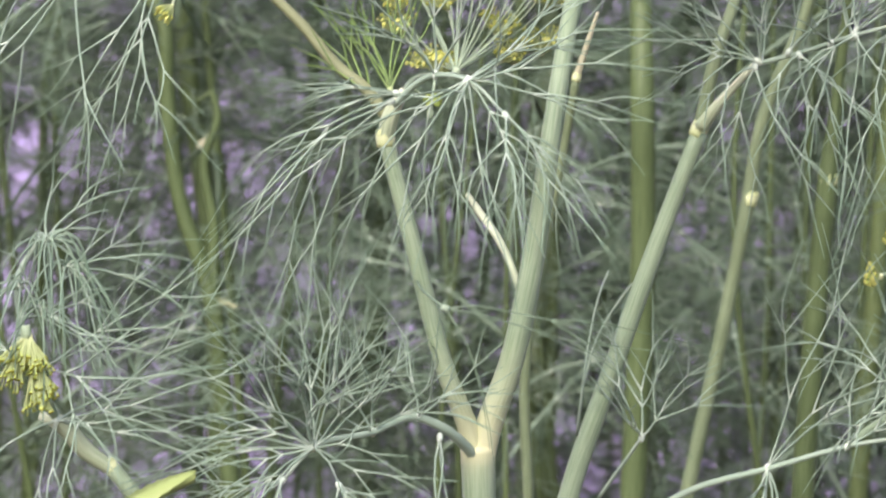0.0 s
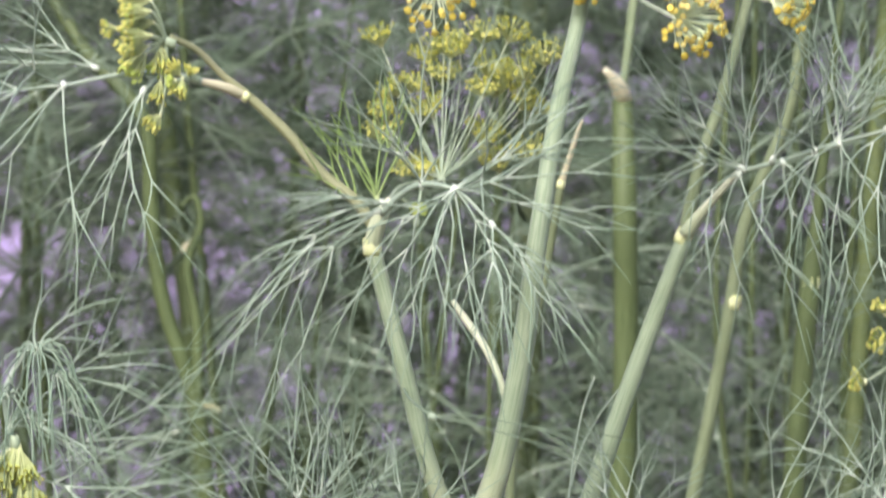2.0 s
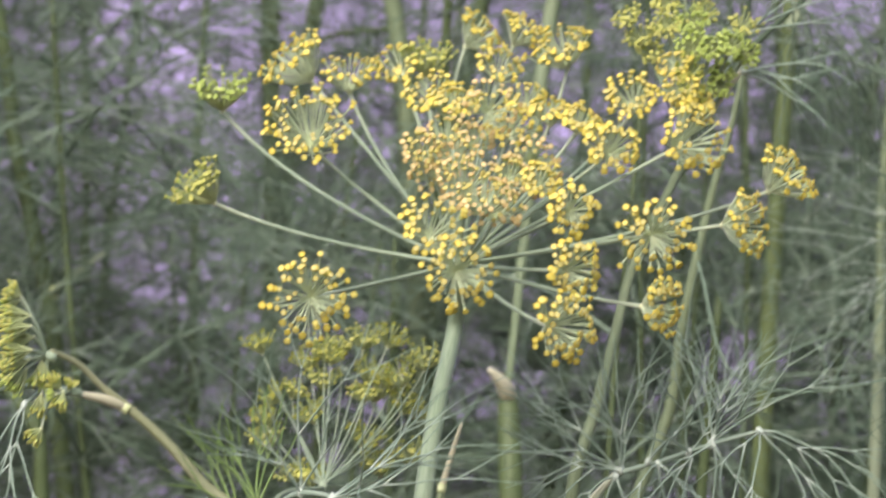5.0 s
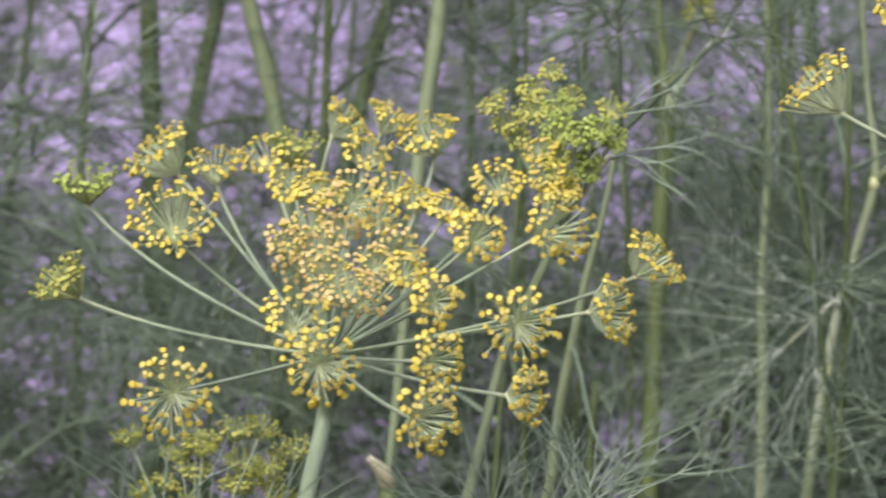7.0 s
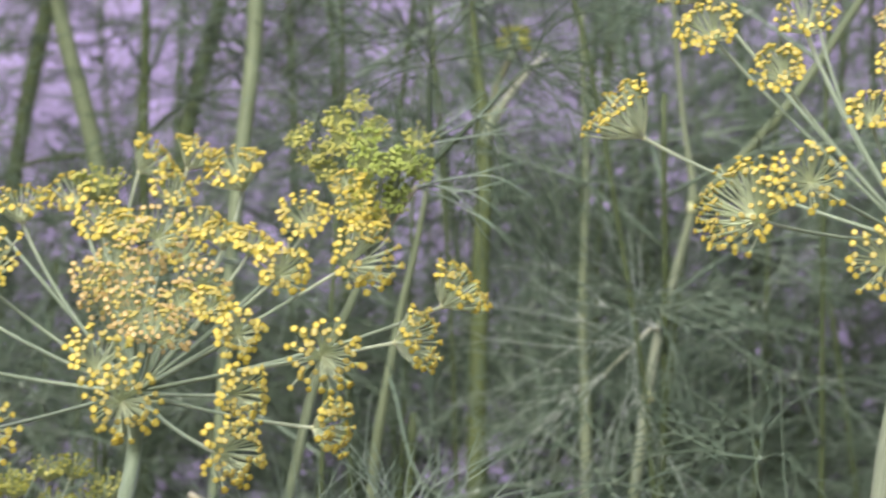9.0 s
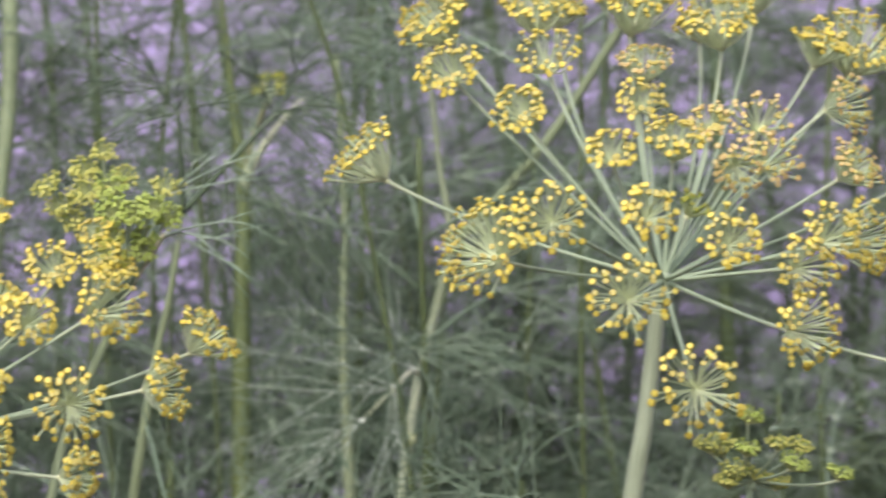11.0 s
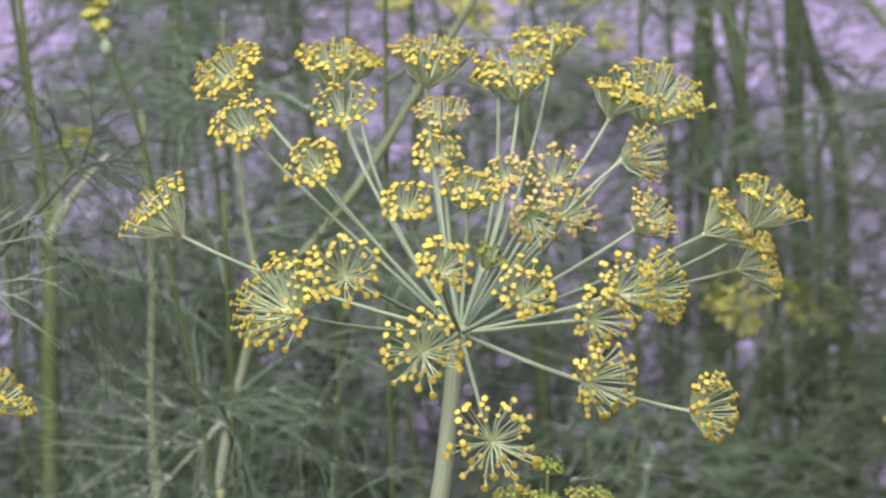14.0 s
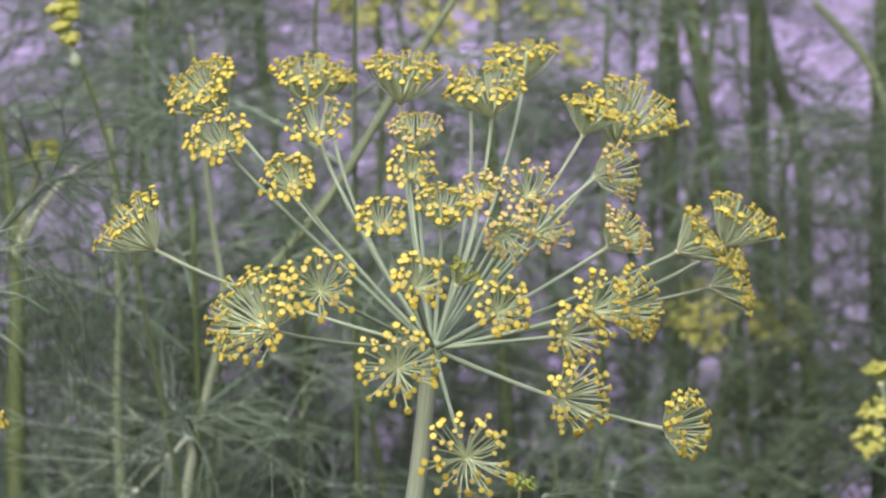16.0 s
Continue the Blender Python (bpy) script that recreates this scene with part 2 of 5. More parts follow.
def frond(S, rng, p, d, L, lev, droop, r, fan, coarse=False):
    """One feathery branch that forks into threads."""
    d = d.normalized()
    bend = Vector((rng.uniform(-0.12, 0.12), rng.uniform(-0.12, 0.12), -droop * rng.uniform(0.6, 1.3)))
    k = 2 if coarse else 6 if lev == 0 else 4
    wave = Vector((0, 0, 0)) if coarse else Vector((rng.uniform(-1, 1), rng.uniform(-1, 1), rng.uniform(-1, 1))) * L * 0.028
    if not coarse:
        bend = bend * 1.7
        L = L * 0.78 if lev > 1 else L
    pts = [p + d * L * s + bend * L * s * s + wave * math.sin(5.0 * s) for s in (i / (k - 1) for i in range(k))]
    tip = r * (0.42 if lev == 0 else 0.75)
    tube(S, pts, (r, (r + tip) * 0.52, tip), 3 if coarse or not lev else 4, 0, (0.8, 0.25, 0.15, 0.35) if lev else (0.35, 0.08, 0.0), 0, False)
    if lev == 0:
        return
    t = (pts[-1] - pts[-2]).normalized()
    flat = (fan - t * fan.dot(t)).normalized()
    across = t.cross(flat)
    turns = (-0.4, rng.uniform(-0.1, 0.1), 0.4) if coarse or rng.random() < 0.28 else (-0.26, 0.3)
    spots = [(pts[-1], t, a) for a in turns]
    if not coarse and rng.random() < (0.3 if lev > 1 else 0.0):
        m = pts[-2]
        spots += [(m, t, -0.55), (m, t, 0.55)]
    for q, dd, a in spots:
        a += rng.uniform(-0.2, 0.2)
        e = rng.uniform(-0.4, 0.4)
        nd = dd * math.cos(a) + across * math.sin(a) + flat * math.sin(e) * 0.8
        frond(S, rng, q, nd, L * ((rng.uniform(0.55, 0.9) if lev > 1 else rng.uniform(0.7, 1.35)) if coarse else rng.uniform(0.7, 1.3) if lev > 1 else rng.uniform(0.8, 1.7)), lev - 1, droop * 1.1, r * 0.82, flat, coarse)


def whorl(S, rng, c, axis, n, L, lev=2, spread=1.2, droop=0.25, r=0.00033, coarse=False):
    """Branches that leave one white knot in all directions round an axis. spread: the half angle."""
    axis = Vector(axis).normalized()
    side = axis.cross(Vector((0.2, 0.95, 0.1))).normalized()
    up = axis.cross(side)
    c = Vector(c)
    n = n if coarse else round(n * 0.85)
    L = L if coarse else L * 1.1
    for i in range(n):
        a = 2 * math.pi * (i + rng.uniform(-0.3, 0.3)) / n
        s = spread * math.sqrt((i * 0.618 + 0.15) % 1.0)
        d = axis * math.cos(s) + (side * math.cos(a) + up * math.sin(a)) * math.sin(s)
        f = side * rng.uniform(-1, 1) + up * rng.uniform(-1, 1) + Vector((0, 1.2, 0))
        frond(S, rng, c, d, L * rng.uniform(0.75, 1.15), lev, droop, r, f, coarse)
    if not coarse:
        tube(S, [c - axis * 0.0012, c - axis * 0.0004, c + axis * 0.0004, c + axis * 0.0012], (0.0004, 0.0008, 0.0008, 0.0004), 7, 0, (1, 1))


def leaf(owner, seed, whorls, stalks=(), mat=LEAF, label="", name="leaf", r=0.00033, coarse=False):
    """whorls: (knot, axis, number, length, levels, spread, droop); stalks: (points, radii).
    The stalk is the leaf; near leaves carry each whorl as a leaflet of its own."""
    rng = random.Random(seed)
    S = Shape()
    for pts, radii in stalks:
        tube(S, curve(pts, 2 if coarse else 5), radii, 5 if coarse else 9, 0, (0.35, 0.25, 0.5), 0.04)
    rest = list(whorls)
    if coarse or not stalks:
        while rest:
            c, axis, n, L, lev, sp, dr = rest.pop(0)
            whorl(S, rng, c, axis, n, L, lev, sp, dr, r, coarse)
    ob = part(name, S, mat, owner, label)
    for c, axis, n, L, lev, sp, dr in rest:
        S = Shape()
        whorl(S, rng, c, axis, n, L, lev, sp, dr, r, coarse)
        part("leaflet", S, mat, ob)
    return ob


FIVE = [(math.cos(2 * math.pi * k / 10), math.sin(2 * math.pi * k / 10), k % 2) for k in range(10)]


OPEN = ((-1.75, 0.2, 0), (-1.1, 0.46, 0), (-0.35, 0.48, 0), (-0.02, 0.98, 0.16), (0.3, 0.96, 0.2), (0.2, 0.6, 0.0))


CLOSED = ((-1.6, 0.22, 0), (-0.9, 0.6, 0), (0.0, 0.86, 0.1), (1.1, 0.8, 0.2), (2.0, 0.5, 0.2), (2.5, 0.14, 0.0))


def floret(S, p, d, size, mi, shape=OPEN):
    """A small cup of five inrolled petals with a raised middle, on a stubby ovary."""
    d = d.normalized()
    side = d.cross(Vector((0.3, 0.2, 0.93))).normalized()
    up = d.cross(side)
    verts, faces, grain = [], [], []
    for h, r, lobe in shape:
        for cx, sy, odd in FIVE:
            q = r * size * (1 - lobe * odd)
            verts.append(p + d * h * size + (side * cx + up * sy) * q)
            grain.append((0, 0, 0))
    for i in range(5):
        for k in range(10):
            j = (k + 1) % 10
            faces.append((i * 10 + k, i * 10 + j, i * 10 + 10 + j, i * 10 + 10 + k))
    verts.append(p + d * (0.5 if shape is OPEN else 2.55) * size)
    grain.append((0, 0, 0))
    faces += [(50 + k, 50 + (k + 1) % 10, 60) for k in range(10)]
    S.add(verts, faces, grain, mi)
    k = len(faces)
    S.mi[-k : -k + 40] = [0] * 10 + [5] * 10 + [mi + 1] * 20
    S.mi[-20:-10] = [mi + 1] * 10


def umbel(owner, hub, stalk_dir, label, r=0.0028):
    S = Shape()
    h, d = Vector(hub), Vector(stalk_dir).normalized()
    tube(S, [h - d * r * 2, h - d * r, h, h + d * r * 0.7], (r * 0.9, r, r * 1.05, r * 0.5), 14, 0, (0, 0, 0.2), 0.03)
    u = part("umbel", S, RAY, owner, label)
    u["hub"] = [round(c, 5) for c in hub]
    return u


def umbellet(u, node, axis, r, n=50, cone=0.9, kind=0, seed=None, size=0.00083, ray=0.0005, buds=OPEN):
    """One little umbel on its ray. axis: where it faces. r: the outer pedicels' length, at the half angle cone.
    kind: 0 in flower, 1 fading, 2 in bud, 3 green bud, 4 olive bud."""
    hub = Vector(u["hub"])
    node, axis = Vector(node), Vector(axis).normalized()
    rng = random.Random(seed if seed is not None else int(abs(node.x * 9e4) + abs(node.z * 7e4)))
    out = node - hub
    if ray:
        S = Shape()
        far = out.length
        end = (hub + out * 0.55).lerp(node - axis * far * 0.3, 0.4)
        tube(S, [hub * (1 - q) ** 2 + end * 2 * q * (1 - q) + node * q * q for q in (i / 14 for i in range(15))], (ray * 1.2, ray, ray * 0.95, ray), 8, 0, (0.0, 0.0, 0.0, 0.45), 0.05)
        part("ray", S, RAY, u)
    S = Shape()
    side = axis.cross(Vector((0.25, 0.35, 0.9))).normalized()
    up = axis.cross(side)
    k = size * 0.8
    tube(S, [node - axis * k * 0.8, node, node + axis * k * 0.7], (k * 0.8, k * 1.35, k * 0.9), 8, 6, (0.5, 0.7, 0.7))
    lop, turn = rng.uniform(0.02, 0.1), rng.uniform(0, 6.3)
    for i in range(n):
        a = 2.39996 * i + rng.uniform(-0.2, 0.2)
        s = math.sqrt(0.2 + 0.8 * (i + 0.5) / n) * rng.uniform(0.93, 1.05)
        c = s * cone * (1 + lop * math.cos(a - turn))
        d = axis * math.cos(c) + (side * math.cos(a) + up * math.sin(a)) * math.sin(c)
        L = r * ((0.82 + 0.18 * s * s) * (rng.uniform(0.88, 1.08) if rng.random() < 0.8 else rng.uniform(0.72, 0.95)) if kind < 2 else rng.uniform(0.6, 1.05))
        tip = node + d * L + axis * L * 0.05
        bow = side * rng.uniform(-0.05, 0.05) + up * rng.uniform(-0.05, 0.05) - axis * 0.04
        # Paler towards the cream node: the centre's glow is put into the colour.
        tube(S, [node, node + d * L * 0.5 + bow * L, tip], (0.00026, 0.00019, 0.00022), 4, 0, (1.0, 0.5, 0.2), 0, False)
        fd = (d + axis * 0.45 + Vector((rng.uniform(-0.3, 0.3), rng.uniform(-0.3, 0.3), rng.uniform(-0.3, 0.3)))).normalized()
        inner = kind < 2 and s < rng.uniform(0.62, 0.88)
        z = size * 1.08 * (0.8 if kind > 1 else 0.86 if kind else 1.0) * rng.uniform(0.78, 1.14) * (0.88 if inner else 1.08)
        floret(S, tip, fd, z, 3 if inner else 1, buds)
    top = (FLORET, FLORET_OLD, FLORET_NEW, FLORET_GREEN, FLORET_DIM)[kind]
    rim = (AMBER, OLD_RIM, FLORET_NEW, FLORET_GREEN, FLORET_DIM)[kind]
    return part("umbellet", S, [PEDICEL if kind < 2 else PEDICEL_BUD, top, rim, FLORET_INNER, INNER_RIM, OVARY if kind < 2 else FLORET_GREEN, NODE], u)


# ---- ground and wall ----
def ground():
    bm = bmesh.new()
    bmesh.ops.create_grid(bm, x_segments=100, y_segments=100, size=0.5)
    for v in bm.verts:
        v.co.x, v.co.y = (math.copysign(abs(2 * c) ** 3.2 * 400, c) for c in (v.co.x, v.co.y))
        v.co.z = 0.02 * noise.noise(v.co * 3.0) + 0.01 * noise.noise(v.co * 11.0) if v.co.length < 12 else 0
    me = bpy.data.meshes.new("ground")
    bm.to_mesh(me)
    bm.free()
    me.materials.append(soil_material())
    tagged(new("ground", me), "dark garden soil with low green weeds", "ground", kind="structure")


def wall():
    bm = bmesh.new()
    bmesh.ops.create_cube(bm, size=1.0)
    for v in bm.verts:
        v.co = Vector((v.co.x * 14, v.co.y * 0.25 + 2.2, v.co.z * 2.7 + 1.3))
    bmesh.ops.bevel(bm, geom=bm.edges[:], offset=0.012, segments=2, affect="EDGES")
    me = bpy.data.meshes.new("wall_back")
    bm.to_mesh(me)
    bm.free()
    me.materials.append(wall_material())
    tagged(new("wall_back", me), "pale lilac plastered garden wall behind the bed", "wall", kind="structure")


ground()
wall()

# ---- dill plant with the fork and the first umbel ----
A = plant(-0.06, -0.03, "dill plant with a forked pale green stem and yellow umbel")
stem(A, [(-0.06, -0.03, -0.02), (-0.065, -0.04, 0.4), (-0.068, -0.045, 0.7), (-0.0655, -0.045, 0.8333), (-0.0665, -0.045, 0.8462)], (0.0058, 0.0054, 0.005, 0.0046, 0.0048), pale=(0, 0, 0, 0, 0, 0, 0, 0, 0, 0.15, 1))
stem(A, [(-0.0664, -0.045, 0.834), (-0.0648, -0.045, 0.8475), (-0.0592, -0.046, 0.8677), (-0.055, -0.048, 0.8945), (-0.052, -0.05, 0.9266), (-0.0488, -0.03, 0.958), (-0.0456, -0.005, 0.9785), (-0.0442, -0.02, 0.9922)], (0.0036, 0.0037, 0.0034, 0.0031, 0.0027, 0.0025, 0.0023, 0.0021), name="branch", pale=(1, 0.9, 0.25, 0, 0, 0, 0, 0, 0, 0))
stem(A, [(-0.0662, -0.045, 0.836), (-0.0682, -0.046, 0.848), (-0.0748, -0.05, 0.8645), (-0.0836, -0.053, 0.8934), (-0.0922, -0.054, 0.9213)], (0.0028, 0.0029, 0.0026, 0.0024, 0.0023), name="branch", pale=(1, 0.9, 0.2, 0, 0, 0))
joint(A, (-0.0922, -0.054, 0.9215), (-0.1, 0, 1), 0.0025)
sheath(A, [(-0.0922, -0.054, 0.9215), (-0.0906, -0.056, 0.9283), (-0.088, -0.058, 0.9334)], (0.0026, 0.0026, 0.0021, 0.0012))
stem(A, [(-0.0914, -0.053, 0.9254), (-0.0973, -0.052, 0.9326), (-0.1046, -0.05, 0.9376), (-0.1146, -0.048, 0.9478), (-0.1253, -0.048, 0.9569), (-0.1307, -0.05, 0.9611), (-0.1373, -0.055, 0.9675), (-0.1429, -0.06, 0.9701)], (0.0017, 0.0016, 0.0016, 0.0015, 0.0013, 0.001, 0.0009, 0.0009), STEM_TAN, "branch", (0, 0, 0, 0, 0.3, 0), 14, "tan bent flower stalk")
joint(A, (-0.1257, -0.048, 0.9566), (-0.8, 0, 0.5), 0.0016)
sheath(A, [(-0.1257, -0.048, 0.9566), (-0.1304, -0.052, 0.9585), (-0.1369, -0.056, 0.9599)], (0.0014, 0.0016, 0.0013, 0.0008), HUSK)
stem(A, [(-0.0580, 0.000, 0.8740), (-0.0610, 0.000, 0.8840), (-0.0660, 0.005, 0.8930), (-0.0720, 0.010, 0.9000), (-0.0750, 0.010, 0.9040)], (0.001, 0.001, 0.0011, 0.0011, 0.0007), SHEATH, "branch", (0, 0.3, 0.6), 12, "tan leaf stalk behind the stem")
leaf(A, 11, [
    ((-0.0718, -0.075, 0.9375), (0.2, -0.3, -0.8), 6, 0.017, 2, 1.2, 0.1),
    ((-0.0718, -0.075, 0.9375), (0.9, -0.2, 0.3), 6, 0.017, 2, 0.7, 0.03),
    ((-0.0718, -0.075, 0.9375), (-0.8, -0.3, -0.6), 4, 0.017, 2, 0.5, 0.1),
    ((-0.08, -0.07, 0.938), (-0.1, -0.2, 1.0), 5, 0.015, 2, 0.9, 0.0),
    ((-0.0622, -0.08, 0.9298), (0.5, -0.2, -0.7), 4, 0.014, 2, 0.9, 0.1),
    ((-0.0904, -0.07, 0.9311), (-0.8, -0.2, -0.4), 3, 0.018, 2, 0.5, 0.15),
    ((-0.0892, -0.07, 0.9332), (-0.95, -0.2, 0.1), 4, 0.014, 2, 0.6, 0.05),
    ], [([(-0.0899, -0.058, 0.9298), (-0.0849, -0.064, 0.9352), (-0.08, -0.07, 0.938), (-0.0718, -0.075, 0.9375), (-0.0622, -0.08, 0.9298)], (0.0009, 0.0008, 0.0007, 0.0005, 0.0003))], LEAF, "spreading feathery dill leaf with white knots")
leaf(A, 12, [
    ((-0.0919, -0.05, 0.9327), (-0.15, 0.1, 1.0), 8, 0.011, 1, 0.6, 0.0),
    ((-0.0967, -0.05, 0.9311), (-0.5, 0.1, 0.9), 5, 0.010, 1, 0.7, 0.0)], [], LEAF_FRESH, "fresh bright green young leaf threads")
leaf(A, 13, [
    ((-0.1044, -0.075, 0.8478), (0.0, -0.75, 0.35), 11, 0.0165, 2, 1.5, 0.05),
    ((-0.1048, -0.07, 0.8471), (-0.9, -0.2, 0.3), 6, 0.019, 2, 0.9, 0.08),
    ((-0.1048, -0.07, 0.8471), (0.2, -0.2, 1.0), 6, 0.0175, 2, 0.8, 0.0),
    ((-0.091, -0.065, 0.8509), (0.0, -0.3, 0.8), 5, 0.013, 2, 1.1, 0.0),
    ((-0.0751, -0.06, 0.8498), (0.05, -0.3, -0.9), 4, 0.016, 1, 0.45, 0.05),
    ((-0.0806, -0.06, 0.8546), (0.25, -0.3, 0.9), 4, 0.012, 2, 0.9, 0.0),
    ((-0.1114, -0.075, 0.8394), (-0.5, -0.3, -0.5), 7, 0.014, 2, 1.2, 0.1),
    ((-0.0978, -0.075, 0.8389), (0.4, -0.3, -0.5), 6, 0.014, 2, 1.2, 0.1),
    ], [([(-0.0662, -0.046, 0.8432), (-0.0758, -0.058, 0.8526), (-0.0813, -0.06, 0.8545), (-0.091, -0.066, 0.851), (-0.1044, -0.075, 0.8478), (-0.1114, -0.075, 0.8394)], (0.0014, 0.0012, 0.001, 0.0008, 0.0007, 0.0004))], LEAF, "spreading feathery dill leaf with white knots")
leaf(A, 14, [
    ((-0.1672, -0.07, 0.9575), (-0.6, -0.2, -0.3), 3, 0.02, 2, 1.1, 0.06),
    ((-0.1672, -0.07, 0.9575), (-0.1, -0.3, -0.9), 2, 0.022, 1, 0.5, 0.05),
    ((-0.1484, -0.065, 0.957), (-0.25, -0.3, -0.9), 3, 0.015, 2, 0.5, 0.05),
    ((-0.1604, -0.065, 0.9621), (-0.9, 0.0, 0.3), 3, 0.018, 2, 0.6, 0.03),
    ], [([(-0.1355, -0.056, 0.9594), (-0.144, -0.05, 0.961), (-0.1526, -0.06, 0.9609), (-0.1672, -0.07, 0.9575)], (0.001, 0.0008, 0.0006, 0.0004)), ([(-0.1454, -0.05, 0.9609), (-0.1484, -0.065, 0.957)], (0.0006, 0.0004))], LEAF, "hanging feathery dill leaf below a bud")
leaf(A, 15, [
    ((-0.0740, -0.085, 0.8840), (0.97, -0.1, 0.05), 2, 0.024, 1, 0.25, 0.05),
    ((-0.0740, -0.085, 0.8840), (0.7, -0.2, -0.7), 1, 0.016, 1, 0.3, 0.1),
    ], [([(-0.0830, -0.053, 0.8870), (-0.0800, -0.070, 0.8860), (-0.0740, -0.085, 0.8840)], (0.0004, 0.00032, 0.00024))], LEAF_HALF_SHADED, "long loose leaf threads crossing before the fork", r=0.0002)
U = umbel(A, (-0.0443, -0.022, 0.9943), (0.05, 0, 1), "wide umbel in yellow flower with many rays", 0.0022)
umbellet(U, (-0.0770, -0.1, 0.9860), (0.03, -1.00, 0.05), 0.0136, kind=0, n=67)
umbellet(U, (-0.0430, -0.115, 0.9930), (0.17, -0.99, 0.01), 0.0121, kind=0, n=63)
umbellet(U, (-0.0500, -0.09, 1.0000), (0.14, -0.89, 0.44), 0.0114, kind=0, n=49)
umbellet(U, (-0.0170, -0.08, 1.0080), (0.14, -0.98, 0.13), 0.0086, kind=0, n=49)
umbellet(U, (-0.0180, -0.09, 0.9940), (0.40, -0.91, 0.08), 0.0099, kind=0, n=53)
umbellet(U, (-0.0210, -0.11, 0.9810), (0.51, -0.86, -0.02), 0.0116, kind=0, n=61)
umbellet(U, (0.0030, -0.07, 1.0030), (0.11, -0.99, 0.00), 0.0124, kind=0, n=61)
umbellet(U, (0.0010, -0.085, 0.9860), (0.83, -0.56, 0.05), 0.0099, kind=0, n=55)
umbellet(U, (0.0210, -0.04, 1.0060), (0.85, -0.50, 0.17), 0.0118, kind=0, n=57)
umbellet(U, (0.0330, -0.02, 1.0150), (0.68, -0.34, 0.65), 0.0118, kind=0, n=57)
umbellet(U, (-0.1110, 0.04, 1.0330), (-0.06, -0.53, 0.84), 0.0118, kind=3, n=57)
umbellet(U, (-0.1090, 0, 1.0080), (-0.62, -0.35, 0.71), 0.0118, kind=2, n=57)
umbellet(U, (-0.0830, -0.02, 1.0230), (-0.10, -0.84, 0.53), 0.0152, kind=0, n=85)
umbellet(U, (-0.0880, 0.05, 1.0420), (-0.61, -0.35, 0.71), 0.0137, kind=0, n=61)
umbellet(U, (-0.0770, 0.04, 1.0390), (0.01, -0.49, 0.87), 0.0106, kind=0, n=36)
umbellet(U, (-0.0470, 0.06, 1.0530), (0.67, -0.34, 0.66), 0.0102, kind=0, n=44)
umbellet(U, (-0.0340, 0.065, 1.0540), (0.48, -0.35, 0.81), 0.0101, kind=0, n=41)
umbellet(U, (-0.0190, 0.06, 1.0480), (-0.25, -0.59, 0.77), 0.0118, kind=0, n=57)
umbellet(U, (-0.0570, 0.05, 1.0440), (0.01, -0.34, 0.94), 0.0106, kind=2, n=53)
umbellet(U, (-0.0480, 0, 1.0310), (0.02, -0.54, 0.84), 0.0099, kind=0, n=63)
umbellet(U, (-0.0390, -0.01, 1.0330), (0.16, -0.98, 0.10), 0.0101, kind=1, n=44)
umbellet(U, (-0.0550, -0.03, 1.0210), (0.15, -0.91, 0.38), 0.0080, kind=1, n=39)
umbellet(U, (-0.0270, -0.02, 1.0210), (0.04, -0.99, -0.14), 0.0102, kind=1, n=49)
umbellet(U, (-0.0010, 0.02, 1.0360), (-0.17, -0.84, 0.52), 0.0099, kind=0, n=49)
umbellet(U, (-0.0080, -0.02, 1.0230), (0.17, -0.94, 0.31), 0.0099, kind=0, n=61)
umbellet(U, (-0.0160, 0, 1.0290), (0.28, -0.65, 0.71), 0.0076, kind=0, n=41)
umbellet(U, (0.0090, -0.03, 1.0250), (0.50, -0.81, 0.29), 0.0133, kind=0, n=67)
umbellet(U, (-0.0230, 0.01, 1.0310), (0.01, -0.50, 0.87), 0.0075, kind=0, n=36)
umbellet(U, (-0.0380, -0.07, 1.0070), (-0.06, -0.69, 0.72), 0.0102, kind=1, n=53)
umbellet(U, (-0.0460, -0.03, 1.0190), (-0.16, -0.90, 0.41), 0.0101, kind=1, n=44)
umbellet(U, (-0.0350, -0.06, 1.0060), (0.08, -0.82, 0.57), 0.0101, kind=1, n=44)
umbellet(U, (-0.0490, -0.02, 1.0240), (-0.12, -0.80, 0.59), 0.0084, kind=1, n=39)
umbellet(U, (-0.0420, 0, 1.0240), (-0.02, -0.85, 0.53), 0.0077, kind=1, n=41)
umbellet(U, (-0.0340, 0.02, 1.0280), (0.08, -0.85, 0.53), 0.0091, kind=0, n=39)
umbellet(U, (-0.0540, 0.02, 1.0350), (-0.14, -0.78, 0.61), 0.0096, kind=0, n=44)
umbellet(U, (-0.0300, 0.03, 1.0350), (0.08, -0.78, 0.62), 0.0085, kind=0, n=36)
umbellet(U, (-0.0430, -0.05, 1.0120), (-0.02, -0.90, 0.44), 0.0097, kind=1, n=41)
umbellet(U, (-0.0330, -0.03, 1.0150), (0.17, -0.86, 0.48), 0.0074, kind=1, n=41)
umbellet(U, (-0.0510, -0.02, 1.0160), (-0.10, -0.90, 0.42), 0.0089, kind=1, n=39)
umbellet(U, (-0.0250, -0.04, 1.0140), (0.15, -0.89, 0.44), 0.0071, kind=0, n=39)
umbellet(U, (-0.0630, 0.05, 1.0430), (-0.31, -0.69, 0.65), 0.0097, kind=0, n=36)
umbellet(U, (-0.0380, 0.05, 1.0440), (0.17, -0.66, 0.73), 0.0091, kind=0, n=36)
Y = umbel(A, (-0.0792, 0.01, 0.9353), (0.1, 0, 1), "small young umbel with greenish yellow buds", 0.0011)
